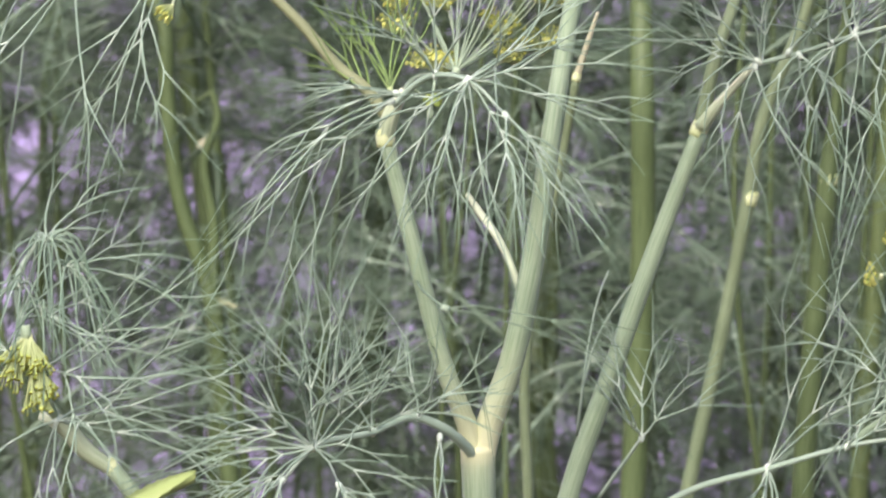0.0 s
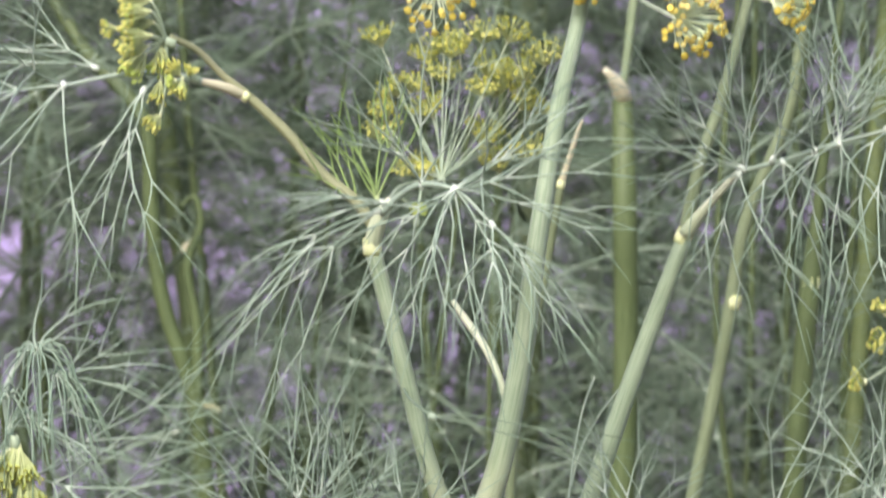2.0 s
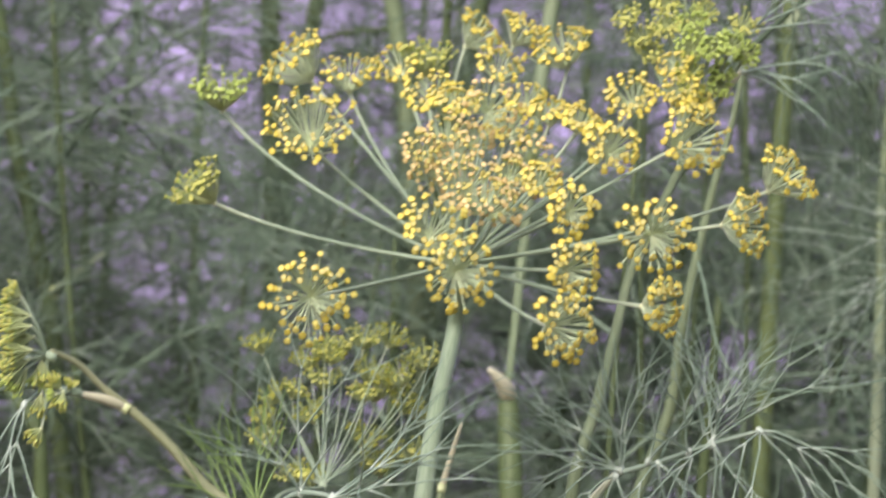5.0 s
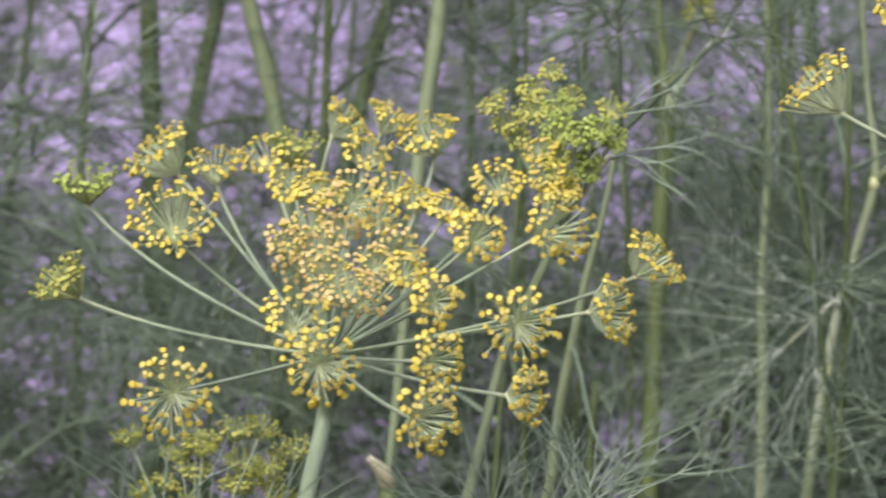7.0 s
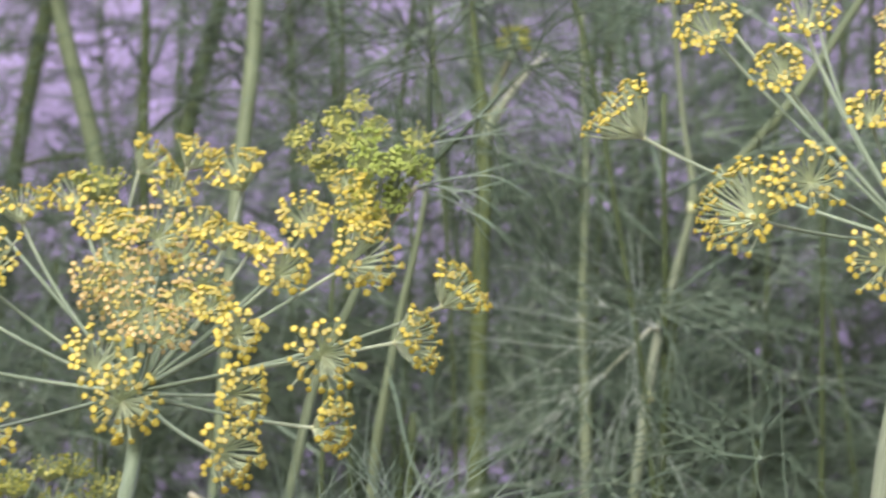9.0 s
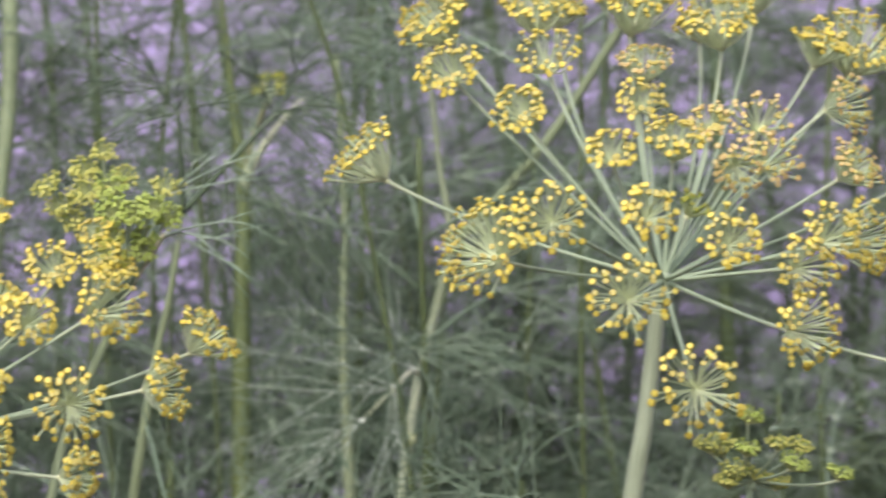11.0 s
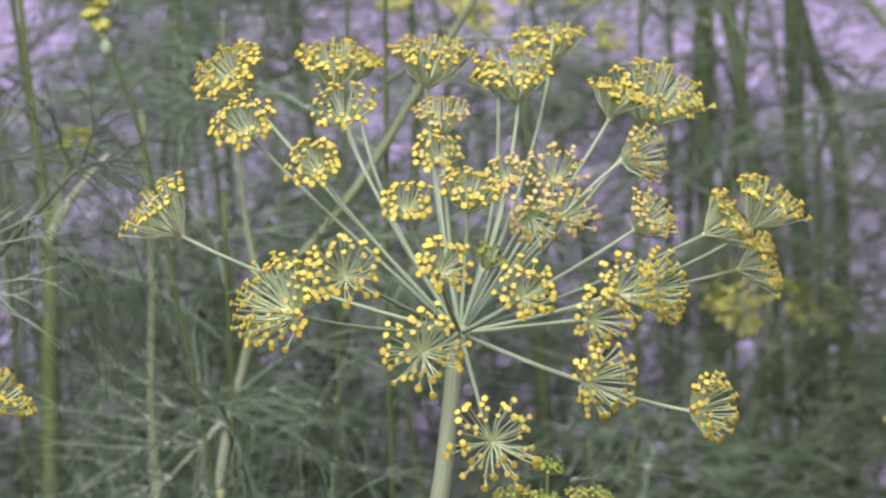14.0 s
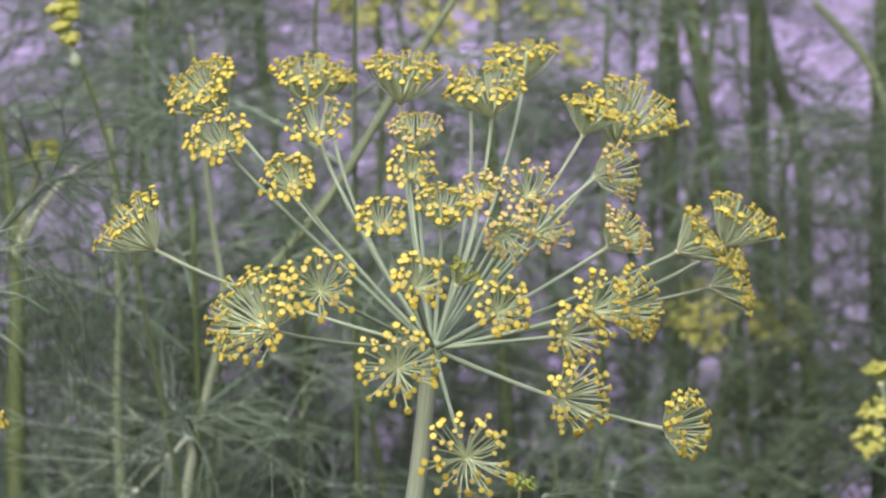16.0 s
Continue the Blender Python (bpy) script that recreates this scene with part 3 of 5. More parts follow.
stem(A, [(-0.0894, -0.054, 0.929), (-0.0878, -0.02, 0.9343), (-0.0792, 0.01, 0.9345)], (0.0010, 0.0009, 0.0008), STEM, "branch", (0, 0), 10)
umbellet(Y, (-0.0970, 0.042, 0.9490), (-0.19, -0.35, 0.92), 0.0056, n=32, cone=1, kind=4, size=0.00062, ray=0.0002)
umbellet(Y, (-0.0960, 0.046, 0.9430), (-0.26, -0.35, 0.88), 0.0074, n=32, cone=1, kind=2, size=0.00062, ray=0.0002)
umbellet(Y, (-0.0940, 0.050, 0.9550), (-0.81, -0.35, 0.84), 0.0062, n=32, cone=1, kind=4, size=0.00062, ray=0.0002)
umbellet(Y, (-0.0910, 0.054, 0.9560), (0.30, -0.35, 0.94), 0.0055, n=32, cone=1, kind=2, size=0.00062, ray=0.0002)
umbellet(Y, (-0.0840, 0.042, 0.9500), (-0.43, -0.35, 0.93), 0.0071, n=32, cone=1, kind=4, size=0.00062, ray=0.0002)
umbellet(Y, (-0.0820, 0.046, 0.9590), (-0.03, -0.35, 0.94), 0.0068, n=32, cone=1, kind=2, size=0.00062, ray=0.0002)
umbellet(Y, (-0.0860, 0.050, 0.9640), (-0.21, -0.35, 0.93), 0.0071, n=32, cone=1, kind=4, size=0.00062, ray=0.0002)
umbellet(Y, (-0.0780, 0.054, 0.9670), (-0.31, -0.35, 0.94), 0.0068, n=32, cone=1, kind=2, size=0.00062, ray=0.0002)
umbellet(Y, (-0.0800, 0.042, 0.9660), (0.10, -0.35, 0.92), 0.0056, n=32, cone=1, kind=4, size=0.00062, ray=0.0002)
umbellet(Y, (-0.0710, 0.046, 0.9560), (-0.01, -0.35, 0.92), 0.0056, n=32, cone=1, kind=2, size=0.00062, ray=0.0002)
umbellet(Y, (-0.0680, 0.050, 0.9560), (-0.23, -0.35, 0.93), 0.0084, n=32, cone=1, kind=4, size=0.00062, ray=0.0002)
umbellet(Y, (-0.0640, 0.054, 0.9580), (0.27, -0.35, 0.93), 0.0071, n=32, cone=1, kind=2, size=0.00062, ray=0.0002)
umbellet(Y, (-0.0600, 0.042, 0.9610), (-0.23, -0.35, 0.93), 0.0071, n=32, cone=1, kind=4, size=0.00062, ray=0.0002)
umbellet(Y, (-0.0550, 0.046, 0.9650), (-0.02, -0.35, 0.94), 0.0083, n=32, cone=1, kind=2, size=0.00062, ray=0.0002)
umbellet(Y, (-0.0610, 0.050, 0.9530), (0.34, -0.35, 0.94), 0.0068, n=32, cone=1, kind=4, size=0.00062, ray=0.0002)
umbellet(Y, (-0.0580, 0.054, 0.9520), (0.57, -0.35, 0.93), 0.0071, n=32, cone=1, kind=2, size=0.00062, ray=0.0002)
umbellet(Y, (-0.0710, 0.042, 0.9440), (0.27, -0.35, 0.94), 0.0068, n=32, cone=1, kind=4, size=0.00062, ray=0.0002)
umbellet(Y, (-0.0690, 0.046, 0.9370), (0.39, -0.35, 0.94), 0.0068, n=32, cone=1, kind=2, size=0.00062, ray=0.0002)
umbellet(Y, (-0.0660, 0.050, 0.9360), (-0.17, -0.35, 0.93), 0.0071, n=32, cone=1, kind=4, size=0.00062, ray=0.0002)
umbellet(Y, (-0.0590, 0.054, 0.9390), (0.05, -0.35, 0.90), 0.0086, n=32, cone=1, kind=2, size=0.00062, ray=0.0002)
umbellet(Y, (-0.0840, 0.042, 0.9330), (-0.25, -0.35, 0.93), 0.0071, n=32, cone=1, kind=4, size=0.00062, ray=0.0002)
umbellet(Y, (-0.0880, 0.046, 0.9340), (-0.60, -0.35, 0.84), 0.0062, n=32, cone=1, kind=2, size=0.00062, ray=0.0002)
umbellet(Y, (-0.0990, 0.050, 0.9680), (-0.29, -0.35, 0.93), 0.0071, n=32, cone=1, kind=4, size=0.00062, ray=0.0002)
umbellet(Y, (-0.0720, 0.054, 0.9700), (0.08, -0.35, 0.94), 0.0068, n=32, cone=1, kind=2, size=0.00062, ray=0.0002)
umbellet(Y, (-0.0650, 0.042, 0.9710), (0.36, -0.35, 0.94), 0.0068, n=32, cone=1, kind=4, size=0.00062, ray=0.0002)
umbellet(Y, (-0.0820, 0.046, 0.9670), (0.04, -0.35, 0.88), 0.0074, n=32, cone=1, kind=2, size=0.00062, ray=0.0002)
umbellet(Y, (-0.0700, 0.050, 0.9610), (0.25, -0.35, 0.93), 0.0071, n=32, cone=1, kind=4, size=0.00062, ray=0.0002)
V = umbel(A, (-0.1439, -0.060, 0.9691), (-0.8, 0, 0.2), "drooping umbel still in yellow green bud", 0.0012)
umbellet(V, (-0.1504, -0.062, 0.9834), (-0.87, -0.30, 0.50), 0.0044, n=24, cone=0.85, kind=2, size=0.00045, ray=0.00035, buds=CLOSED)
umbellet(V, (-0.1509, -0.060, 0.9824), (-0.88, -0.30, -0.47), 0.0044, n=14, cone=0.50, kind=3, size=0.00045, ray=0.00035, buds=CLOSED)
umbellet(V, (-0.1477, -0.064, 0.9788), (-0.99, -0.30, -0.12), 0.0069, n=30, cone=0.60, kind=2, size=0.00045, ray=0.00035, buds=CLOSED)
umbellet(V, (-0.1473, -0.066, 0.9763), (-0.97, -0.30, -0.23), 0.0070, n=30, cone=0.55, kind=2, size=0.00045, ray=0.00035, buds=CLOSED)
umbellet(V, (-0.1469, -0.062, 0.9736), (-0.98, -0.30, -0.20), 0.0070, n=30, cone=0.55, kind=3, size=0.00045, ray=0.00035, buds=CLOSED)
umbellet(V, (-0.1468, -0.066, 0.9705), (-0.97, -0.30, -0.23), 0.0076, n=32, cone=0.55, kind=2, size=0.00045, ray=0.00035, buds=CLOSED)
umbellet(V, (-0.1478, -0.064, 0.9680), (-0.91, -0.30, -0.42), 0.0072, n=30, cone=0.55, kind=2, size=0.00045, ray=0.00035, buds=CLOSED)
umbellet(V, (-0.1485, -0.062, 0.9658), (-0.59, -0.30, -0.81), 0.0070, n=26, cone=0.50, kind=3, size=0.00045, ray=0.00035, buds=CLOSED)
umbellet(V, (-0.1455, -0.058, 0.9669), (-0.19, -0.30, -0.98), 0.0059, n=24, cone=0.50, kind=3, size=0.00045, ray=0.00035, buds=CLOSED)
umbellet(V, (-0.1451, -0.060, 0.9678), (0.16, -0.30, -0.99), 0.0060, n=20, cone=0.50, kind=2, size=0.00045, ray=0.00035, buds=CLOSED)
umbellet(V, (-0.1568, -0.055, 0.9715), (-0.98, -0.30, -0.18), 0.0031, n=12, cone=0.80, kind=2, size=0.00045, ray=0.00035, buds=CLOSED)
umbellet(V, (-0.1448, -0.060, 0.9595), (-0.22, -0.30, -0.98), 0.0056, n=20, cone=0.50, kind=2, size=0.00045, ray=0.00035, buds=CLOSED)
umbellet(V, (-0.1444, -0.062, 0.9512), (-0.65, -0.30, -0.76), 0.0040, n=26, cone=0.80, kind=2, size=0.00045, ray=0.00035, buds=CLOSED)
V2 = umbel(A, (-0.1374, -0.058, 0.9604), (-0.9, 0, 0.1), "tight side umbel in olive bud on a whitish knot", 0.0010)
umbellet(V2, (-0.1383, -0.060, 0.9609), (0.32, -0.30, 0.95), 0.0026, n=16, cone=0.80, kind=2, size=0.00045, ray=0.00035, buds=CLOSED)
umbellet(V2, (-0.1394, -0.062, 0.9605), (-0.20, -0.30, -0.98), 0.0042, n=22, cone=0.60, kind=2, size=0.00045, ray=0.00035, buds=CLOSED)
umbellet(V2, (-0.1403, -0.060, 0.9611), (-0.73, -0.30, 0.69), 0.0034, n=22, cone=0.80, kind=2, size=0.00045, ray=0.00035, buds=CLOSED)
umbellet(V2, (-0.1408, -0.064, 0.9599), (-0.99, -0.30, -0.14), 0.0019, n=22, cone=0.80, kind=3, size=0.00045, ray=0.00035, buds=CLOSED)
W1 = umbel(A, (-0.0813, -0.06, 0.9287), (0, 0, 1), "tiny round green bud beside the leaf", 0.0008)
umbellet(W1, (-0.0809, -0.06, 0.9312), (0.1, -0.3, 1), 0.0019, n=26, cone=1.9, kind=3, size=0.0008, ray=0.0004)
umbellet(W1, (-0.0807, -0.05, 0.9403), (0.1, -0.3, 1), 0.0027, n=18, cone=1.2, kind=2, size=0.0008, ray=0.0004)
stem(A, [(-0.0861, -0.06, 0.9346), (-0.0819, -0.06, 0.9304), (-0.0813, -0.06, 0.9285)], (0.0004, 0.0004, 0.0004), STEM, "branch", (0, 0), 8)

# ---- dill plant with the second, largest umbel ----
D = plant(0.14, -0.06, "tall dill plant with a large yellow flowering umbel")
stem(D, [(0.15, -0.05, -0.02), (0.145, -0.06, 0.5), (0.138, -0.06, 0.9), (0.1393, -0.06, 0.9758), (0.1431, -0.06, 0.9955), (0.1478, -0.06, 1.0267)], (0.0052, 0.0046, 0.0035, 0.0028, 0.0025, 0.0023), STEM_GREY)
G = umbel(D, (0.1487, -0.06, 1.0286), (0.1, 0, 1), "very wide umbel in full yellow flower, some florets fading")
umbellet(G, (0.1480, -0.12, 1.0020), (-0.06, -1.00, 0.03), 0.0146, kind=0, n=54)
umbellet(G, (0.1330, -0.12, 1.0230), (-0.05, -0.99, 0.14), 0.0132, kind=0, n=51)
umbellet(G, (0.1730, -0.1, 1.0150), (0.39, -0.92, -0.05), 0.0126, kind=0, n=49)
umbellet(G, (0.2020, -0.075, 1.0070), (0.65, -0.74, 0.16), 0.0119, kind=0, n=56)
umbellet(G, (0.0830, -0.04, 1.0560), (-0.62, -0.28, 0.73), 0.0155, kind=0, n=60, cone=0.8, size=0.00076)
umbellet(G, (0.1060, -0.09, 1.0340), (-0.60, -0.66, 0.45), 0.0146, kind=0, n=118, cone=1.15, size=0.00078)
umbellet(G, (0.1180, -0.1, 1.0420), (-0.19, -0.97, 0.17), 0.0116, kind=0, n=47)
umbellet(G, (0.1400, -0.1, 1.0420), (0.06, -0.96, 0.28), 0.0093, kind=0, n=45)
umbellet(G, (0.1360, -0.07, 1.0570), (-0.09, -0.83, 0.56), 0.0088, kind=0, n=39)
umbellet(G, (0.1520, -0.06, 1.0580), (0.04, -0.60, 0.80), 0.0110, kind=0, n=54, cone=0.86, size=0.0008)
umbellet(G, (0.1580, -0.11, 1.0350), (0.06, -0.96, 0.28), 0.0097, kind=0, n=45)
umbellet(G, (0.1850, -0.08, 1.0360), (0.14, -0.96, 0.26), 0.0104, kind=0, n=49)
umbellet(G, (0.1920, -0.06, 1.0360), (0.76, -0.64, 0.15), 0.0132, kind=0, n=72, cone=0.86, size=0.0008)
umbellet(G, (0.1770, -0.085, 1.0300), (0.25, -0.97, -0.02), 0.0106, kind=0, n=42)
umbellet(G, (0.1960, -0.04, 1.0530), (0.60, -0.63, 0.49), 0.0103, kind=1, n=61, cone=0.86, size=0.0008)
umbellet(G, (0.2330, 0, 1.0540), (0.51, -0.35, 0.79), 0.0144, kind=0, n=78, cone=0.86, size=0.0008)
umbellet(G, (0.2170, -0.02, 1.0520), (0.78, -0.35, 0.51), 0.0124, kind=0, n=84, cone=0.86, size=0.0008)
umbellet(G, (0.2270, -0.01, 1.0430), (0.91, -0.35, 0.22), 0.0118, kind=0, n=68, cone=0.86, size=0.0008)
umbellet(G, (0.2090, 0.02, 1.0830), (0.29, -0.63, 0.72), 0.0180, kind=0, n=107, cone=0.86, size=0.0008)
umbellet(G, (0.1970, 0, 1.0840), (0.36, -0.35, 0.87), 0.0107, kind=0, n=61, cone=0.86, size=0.0008)
umbellet(G, (0.1950, -0.03, 1.0710), (0.72, -0.66, 0.22), 0.0118, kind=1, n=57, cone=0.86, size=0.0008)
umbellet(G, (0.1870, 0.035, 1.1010), (-0.04, -0.36, 0.93), 0.0129, kind=0, n=68, cone=0.86, size=0.0008)
umbellet(G, (0.1760, 0.02, 1.0910), (-0.16, -0.49, 0.86), 0.0149, kind=0, n=86, cone=0.86, size=0.0008)
umbellet(G, (0.1730, 0.04, 1.0950), (-0.30, -0.34, 0.89), 0.0086, kind=0, n=29)
umbellet(G, (0.1530, 0.03, 1.0960), (0.06, -0.36, 0.93), 0.0153, kind=0, n=89, cone=0.86, size=0.0008)
umbellet(G, (0.1530, 0, 1.0810), (0.00, -0.49, 0.87), 0.0106, kind=1, n=54, cone=0.86, size=0.0008)
umbellet(G, (0.1490, -0.02, 1.0730), (-0.01, -0.85, 0.52), 0.0085, kind=0, n=39)
umbellet(G, (0.1280, 0.03, 1.0970), (-0.05, -0.44, 0.90), 0.0134, kind=0, n=84, cone=0.86, size=0.0008)
umbellet(G, (0.1350, 0.045, 1.1000), (0.24, -0.35, 0.90), 0.0097, kind=0, n=43, cone=0.86, size=0.0008)
umbellet(G, (0.1270, -0.01, 1.0840), (-0.11, -0.75, 0.66), 0.0117, kind=0, n=41)
umbellet(G, (0.1040, 0.01, 1.0940), (-0.51, -0.47, 0.72), 0.0146, kind=0, n=116, cone=0.86, size=0.0008)
umbellet(G, (0.1010, -0.04, 1.0800), (-0.34, -0.84, 0.42), 0.0113, kind=0, n=60)
umbellet(G, (0.1170, -0.05, 1.0690), (-0.25, -0.80, 0.55), 0.0098, kind=0, n=52)
umbellet(G, (0.1670, -0.02, 1.0670), (-0.18, -0.83, 0.53), 0.0075, kind=1, n=41)
umbellet(G, (0.1790, -0.02, 1.0670), (-0.06, -0.91, 0.40), 0.0105, kind=1, n=42)
umbellet(G, (0.1680, -0.05, 1.0570), (0.02, -0.99, -0.15), 0.0090, kind=1, n=40)
umbellet(G, (0.1790, -0.03, 1.0570), (0.25, -0.89, 0.38), 0.0098, kind=1, n=44)
umbellet(G, (0.1550, -0.06, 1.0440), (0.47, -0.35, 0.81), 0.0064, kind=4, n=18)
H = umbel(D, (0.1729, -0.03, 0.9785), (0.1, 0, 1), "small young side umbel in greenish yellow bud", 0.0014)
stem(D, [(0.142, -0.06, 0.88), (0.158, -0.045, 0.93), (0.1728, -0.03, 0.9773)], (0.0014, 0.0012, 0.001), STEM, "branch", (0, 0), 10)
umbellet(H, (0.1710, -0.041, 0.9930), (0.30, -0.33, 0.90), 0.0043, n=37, cone=1.1, kind=3, size=0.00060, ray=0.00040)
umbellet(H, (0.1620, -0.035, 0.9860), (-0.23, -0.33, 0.92), 0.0055, n=37, cone=1.1, kind=2, size=0.00060, ray=0.00040)
umbellet(H, (0.1660, -0.029, 0.9850), (-0.23, -0.33, 0.92), 0.0055, n=37, cone=1.1, kind=2, size=0.00060, ray=0.00040)
umbellet(H, (0.1700, -0.041, 0.9850), (0.30, -0.33, 0.90), 0.0043, n=37, cone=1.1, kind=3, size=0.00060, ray=0.00040)
umbellet(H, (0.1790, -0.035, 0.9860), (0.00, -0.33, 0.94), 0.0041, n=37, cone=1.1, kind=2, size=0.00060, ray=0.00040)
umbellet(H, (0.1850, -0.029, 0.9850), (0.30, -0.33, 0.90), 0.0043, n=37, cone=1.1, kind=2, size=0.00060, ray=0.00040)
umbellet(H, (0.1810, -0.041, 0.9810), (0.52, -0.33, 0.79), 0.0049, n=37, cone=1.1, kind=3, size=0.00060, ray=0.00040)
umbellet(H, (0.1680, -0.035, 0.9790), (0.00, -0.33, 0.94), 0.0054, n=37, cone=1.1, kind=2, size=0.00060, ray=0.00040)
umbellet(H, (0.1740, -0.029, 0.9780), (0.30, -0.33, 0.90), 0.0043, n=37, cone=1.1, kind=2, size=0.00060, ray=0.00040)
umbellet(H, (0.1930, -0.041, 0.9780), (0.30, -0.33, 0.90), 0.0043, n=37, cone=1.1, kind=3, size=0.00060, ray=0.00040)
umbellet(H, (0.1660, -0.035, 0.9770), (0.00, -0.33, 0.94), 0.0041, n=37, cone=1.1, kind=2, size=0.00060, ray=0.00040)
umbellet(H, (0.1790, -0.029, 0.9760), (0.30, -0.33, 0.90), 0.0043, n=37, cone=1.1, kind=2, size=0.00060, ray=0.00040)
leaf(D, 21, [
    ((0.1833, 0, 0.9908), (0.9, -0.2, 0.45), 4, 0.014, 1, 0.5, 0.0),
    ], [([(0.14, -0.06, 0.84), (0.1248, 0.01, 0.9507), (0.1232, 0.02, 0.9667), (0.1224, 0.02, 0.9831), (0.1222, 0.02, 0.998)], (0.0004, 0.0003, 0.00025, 0.0002, 0.0001)), ([(0.1248, 0.01, 0.9507), (0.1167, 0.02, 0.9655), (0.1146, 0.02, 0.982), (0.1141, 0.02, 1.0028)], (0.0003, 0.00025, 0.0002, 0.0001))], LEAF_HALF_SHADED, "thin upright dill leaf threads", r=0.0002)

# ---- dill plant with the leaning stem and the green-topped umbel ----
B = plant(-0.05, 0.0, "dill plant with a leaning pale green stem and broad leaf")
stem(B, [(-0.06, 0.0, -0.02), (-0.055, 0.0, 0.5), (-0.05, 0.0, 0.78), (-0.0446, 0, 0.8279), (-0.0355, 0, 0.8601), (-0.0257, 0, 0.8933), (-0.0161, 0, 0.9238)], (0.005, 0.0046, 0.0034, 0.003, 0.0029, 0.0026, 0.0023))
joint(B, (-0.0162, 0, 0.9244), (0.35, 0, 0.9), 0.0024)
stem(B, [(-0.0159, 0, 0.9249), (-0.0127, 0, 0.9444), (-0.0094, 0.004, 0.9556), (-0.0047, 0.02, 0.9745), (0.0003, 0.03, 0.9952), (0.0091, 0.04, 1.0148), (0.0143, 0.05, 1.0256)], (0.0022, 0.0019, 0.0017, 0.0016, 0.0015, 0.0014, 0.0013), STEM_MID, "branch")
sheath(B, [(-0.0159, -0.002, 0.925), (-0.0113, -0.006, 0.9319), (-0.0034, -0.01, 0.9418)], (0.0023, 0.0019, 0.0013, 0.0009))
leaf(B, 31, [
    ((-0.003, -0.012, 0.9429), (-0.75, -0.3, 0.4), 5, 0.015, 2, 0.7, 0.0),
    ((-0.0019, -0.012, 0.9429), (0.15, -0.3, 0.9), 4, 0.014, 2, 0.6, 0.0),
    ((-0.0032, -0.012, 0.9414), (-0.1, -0.5, -0.7), 3, 0.013, 2, 1.1, 0.08),
    ((0.0049, -0.018, 0.9458), (0.45, -0.3, 0.8), 3, 0.013, 2, 0.5, 0.0),
    ((0.0075, -0.02, 0.9452), (0.3, -0.5, -0.6), 3, 0.013, 2, 1.2, 0.08),
    ((0.0147, -0.03, 0.9487), (0.2, -0.4, 0.7), 4, 0.014, 2, 1.0, 0.0),
    ((0.0206, -0.035, 0.9515), (0.0, -0.4, -0.8), 4, 0.014, 2, 1.2, 0.08),
    ((0.0206, -0.035, 0.9524), (0.3, -0.2, 0.9), 5, 0.013, 2, 0.9, 0.0),
    ((0.0319, -0.04, 0.9553), (0.5, -0.3, -0.4), 6, 0.014, 2, 1.4, 0.12),
    ((0.02, -0.03, 0.951), (0.0, -0.1, 1.0), 4, 0.013, 2, 0.8, 0.0),
    ], [([(-0.0034, -0.01, 0.9418), (0.0082, -0.02, 0.946), (0.0206, -0.035, 0.9515), (0.0319, -0.04, 0.9553)], (0.0007, 0.0006, 0.0005, 0.0004))], LEAF, "broad feathery leaf with spreading threads and white knots")
leaf(B, 33, [], [([(-0.0430, -0.012, 0.8460), (-0.0420, -0.020, 0.8590), (-0.0410, -0.020, 0.8710), (-0.0390, -0.020, 0.8830), (-0.0370, -0.020, 0.8890)], (0.0004, 0.0003, 0.00025, 0.0002)), ([(-0.0420, -0.020, 0.8590), (-0.0390, -0.020, 0.8720), (-0.0350, -0.020, 0.8800), (-0.0310, -0.020, 0.8860)], (0.00028, 0.00022, 0.00016))], LEAF, "thin upright leaf thread beside the stem")
K = umbel(B, (0.0151, 0.05, 1.0286), (0.1, 0, 1), "crowded umbel with bright green buds and olive rays", 0.0016)
umbellet(K, (0.0070, 0.05, 1.0640), (-0.01, -0.77, 0.64), 0.0055, kind=2, n=45, ray=0.0005, size=0.00066, cone=1.1)
umbellet(K, (0.0120, 0.05, 1.0690), (-0.01, -0.75, 0.66), 0.0049, kind=2, n=32, ray=0.0005, size=0.00066, cone=1.1)
umbellet(K, (0.0170, 0.05, 1.0620), (0.18, -0.67, 0.71), 0.0049, kind=2, n=32, ray=0.0005, size=0.00066, cone=1.1)
umbellet(K, (0.0080, 0.045, 1.0580), (-0.16, -0.80, 0.58), 0.0060, kind=2, n=50, ray=0.0005, size=0.00066, cone=1.1)
umbellet(K, (0.0140, 0.045, 1.0590), (-0.01, -0.79, 0.62), 0.0060, kind=3, n=50, ray=0.0005, size=0.00066, cone=1.1)
umbellet(K, (0.0280, 0.06, 1.0590), (0.12, -0.57, 0.80), 0.0064, kind=2, n=29, ray=0.0005, size=0.00066, cone=1.1)
umbellet(K, (-0.0020, 0.05, 1.0600), (-0.42, -0.53, 0.74), 0.0055, kind=2, n=38, ray=0.0005, size=0.00066, cone=1.1)
umbellet(K, (0.0020, 0.05, 1.0550), (-0.47, -0.66, 0.59), 0.0060, kind=2, n=38, ray=0.0005, size=0.00066, cone=1.1)
umbellet(K, (0.0050, 0.05, 1.0510), (-0.43, -0.67, 0.61), 0.0055, kind=2, n=32, ray=0.0005, size=0.00066, cone=1.1)
umbellet(K, (0.0150, 0.04, 1.0520), (-0.08, -0.84, 0.53), 0.0065, kind=3, n=54, ray=0.0005, size=0.00066, cone=1.1)
umbellet(K, (0.0190, 0.04, 1.0520), (0.14, -0.80, 0.58), 0.0060, kind=3, n=50, ray=0.0005, size=0.00066, cone=1.1)
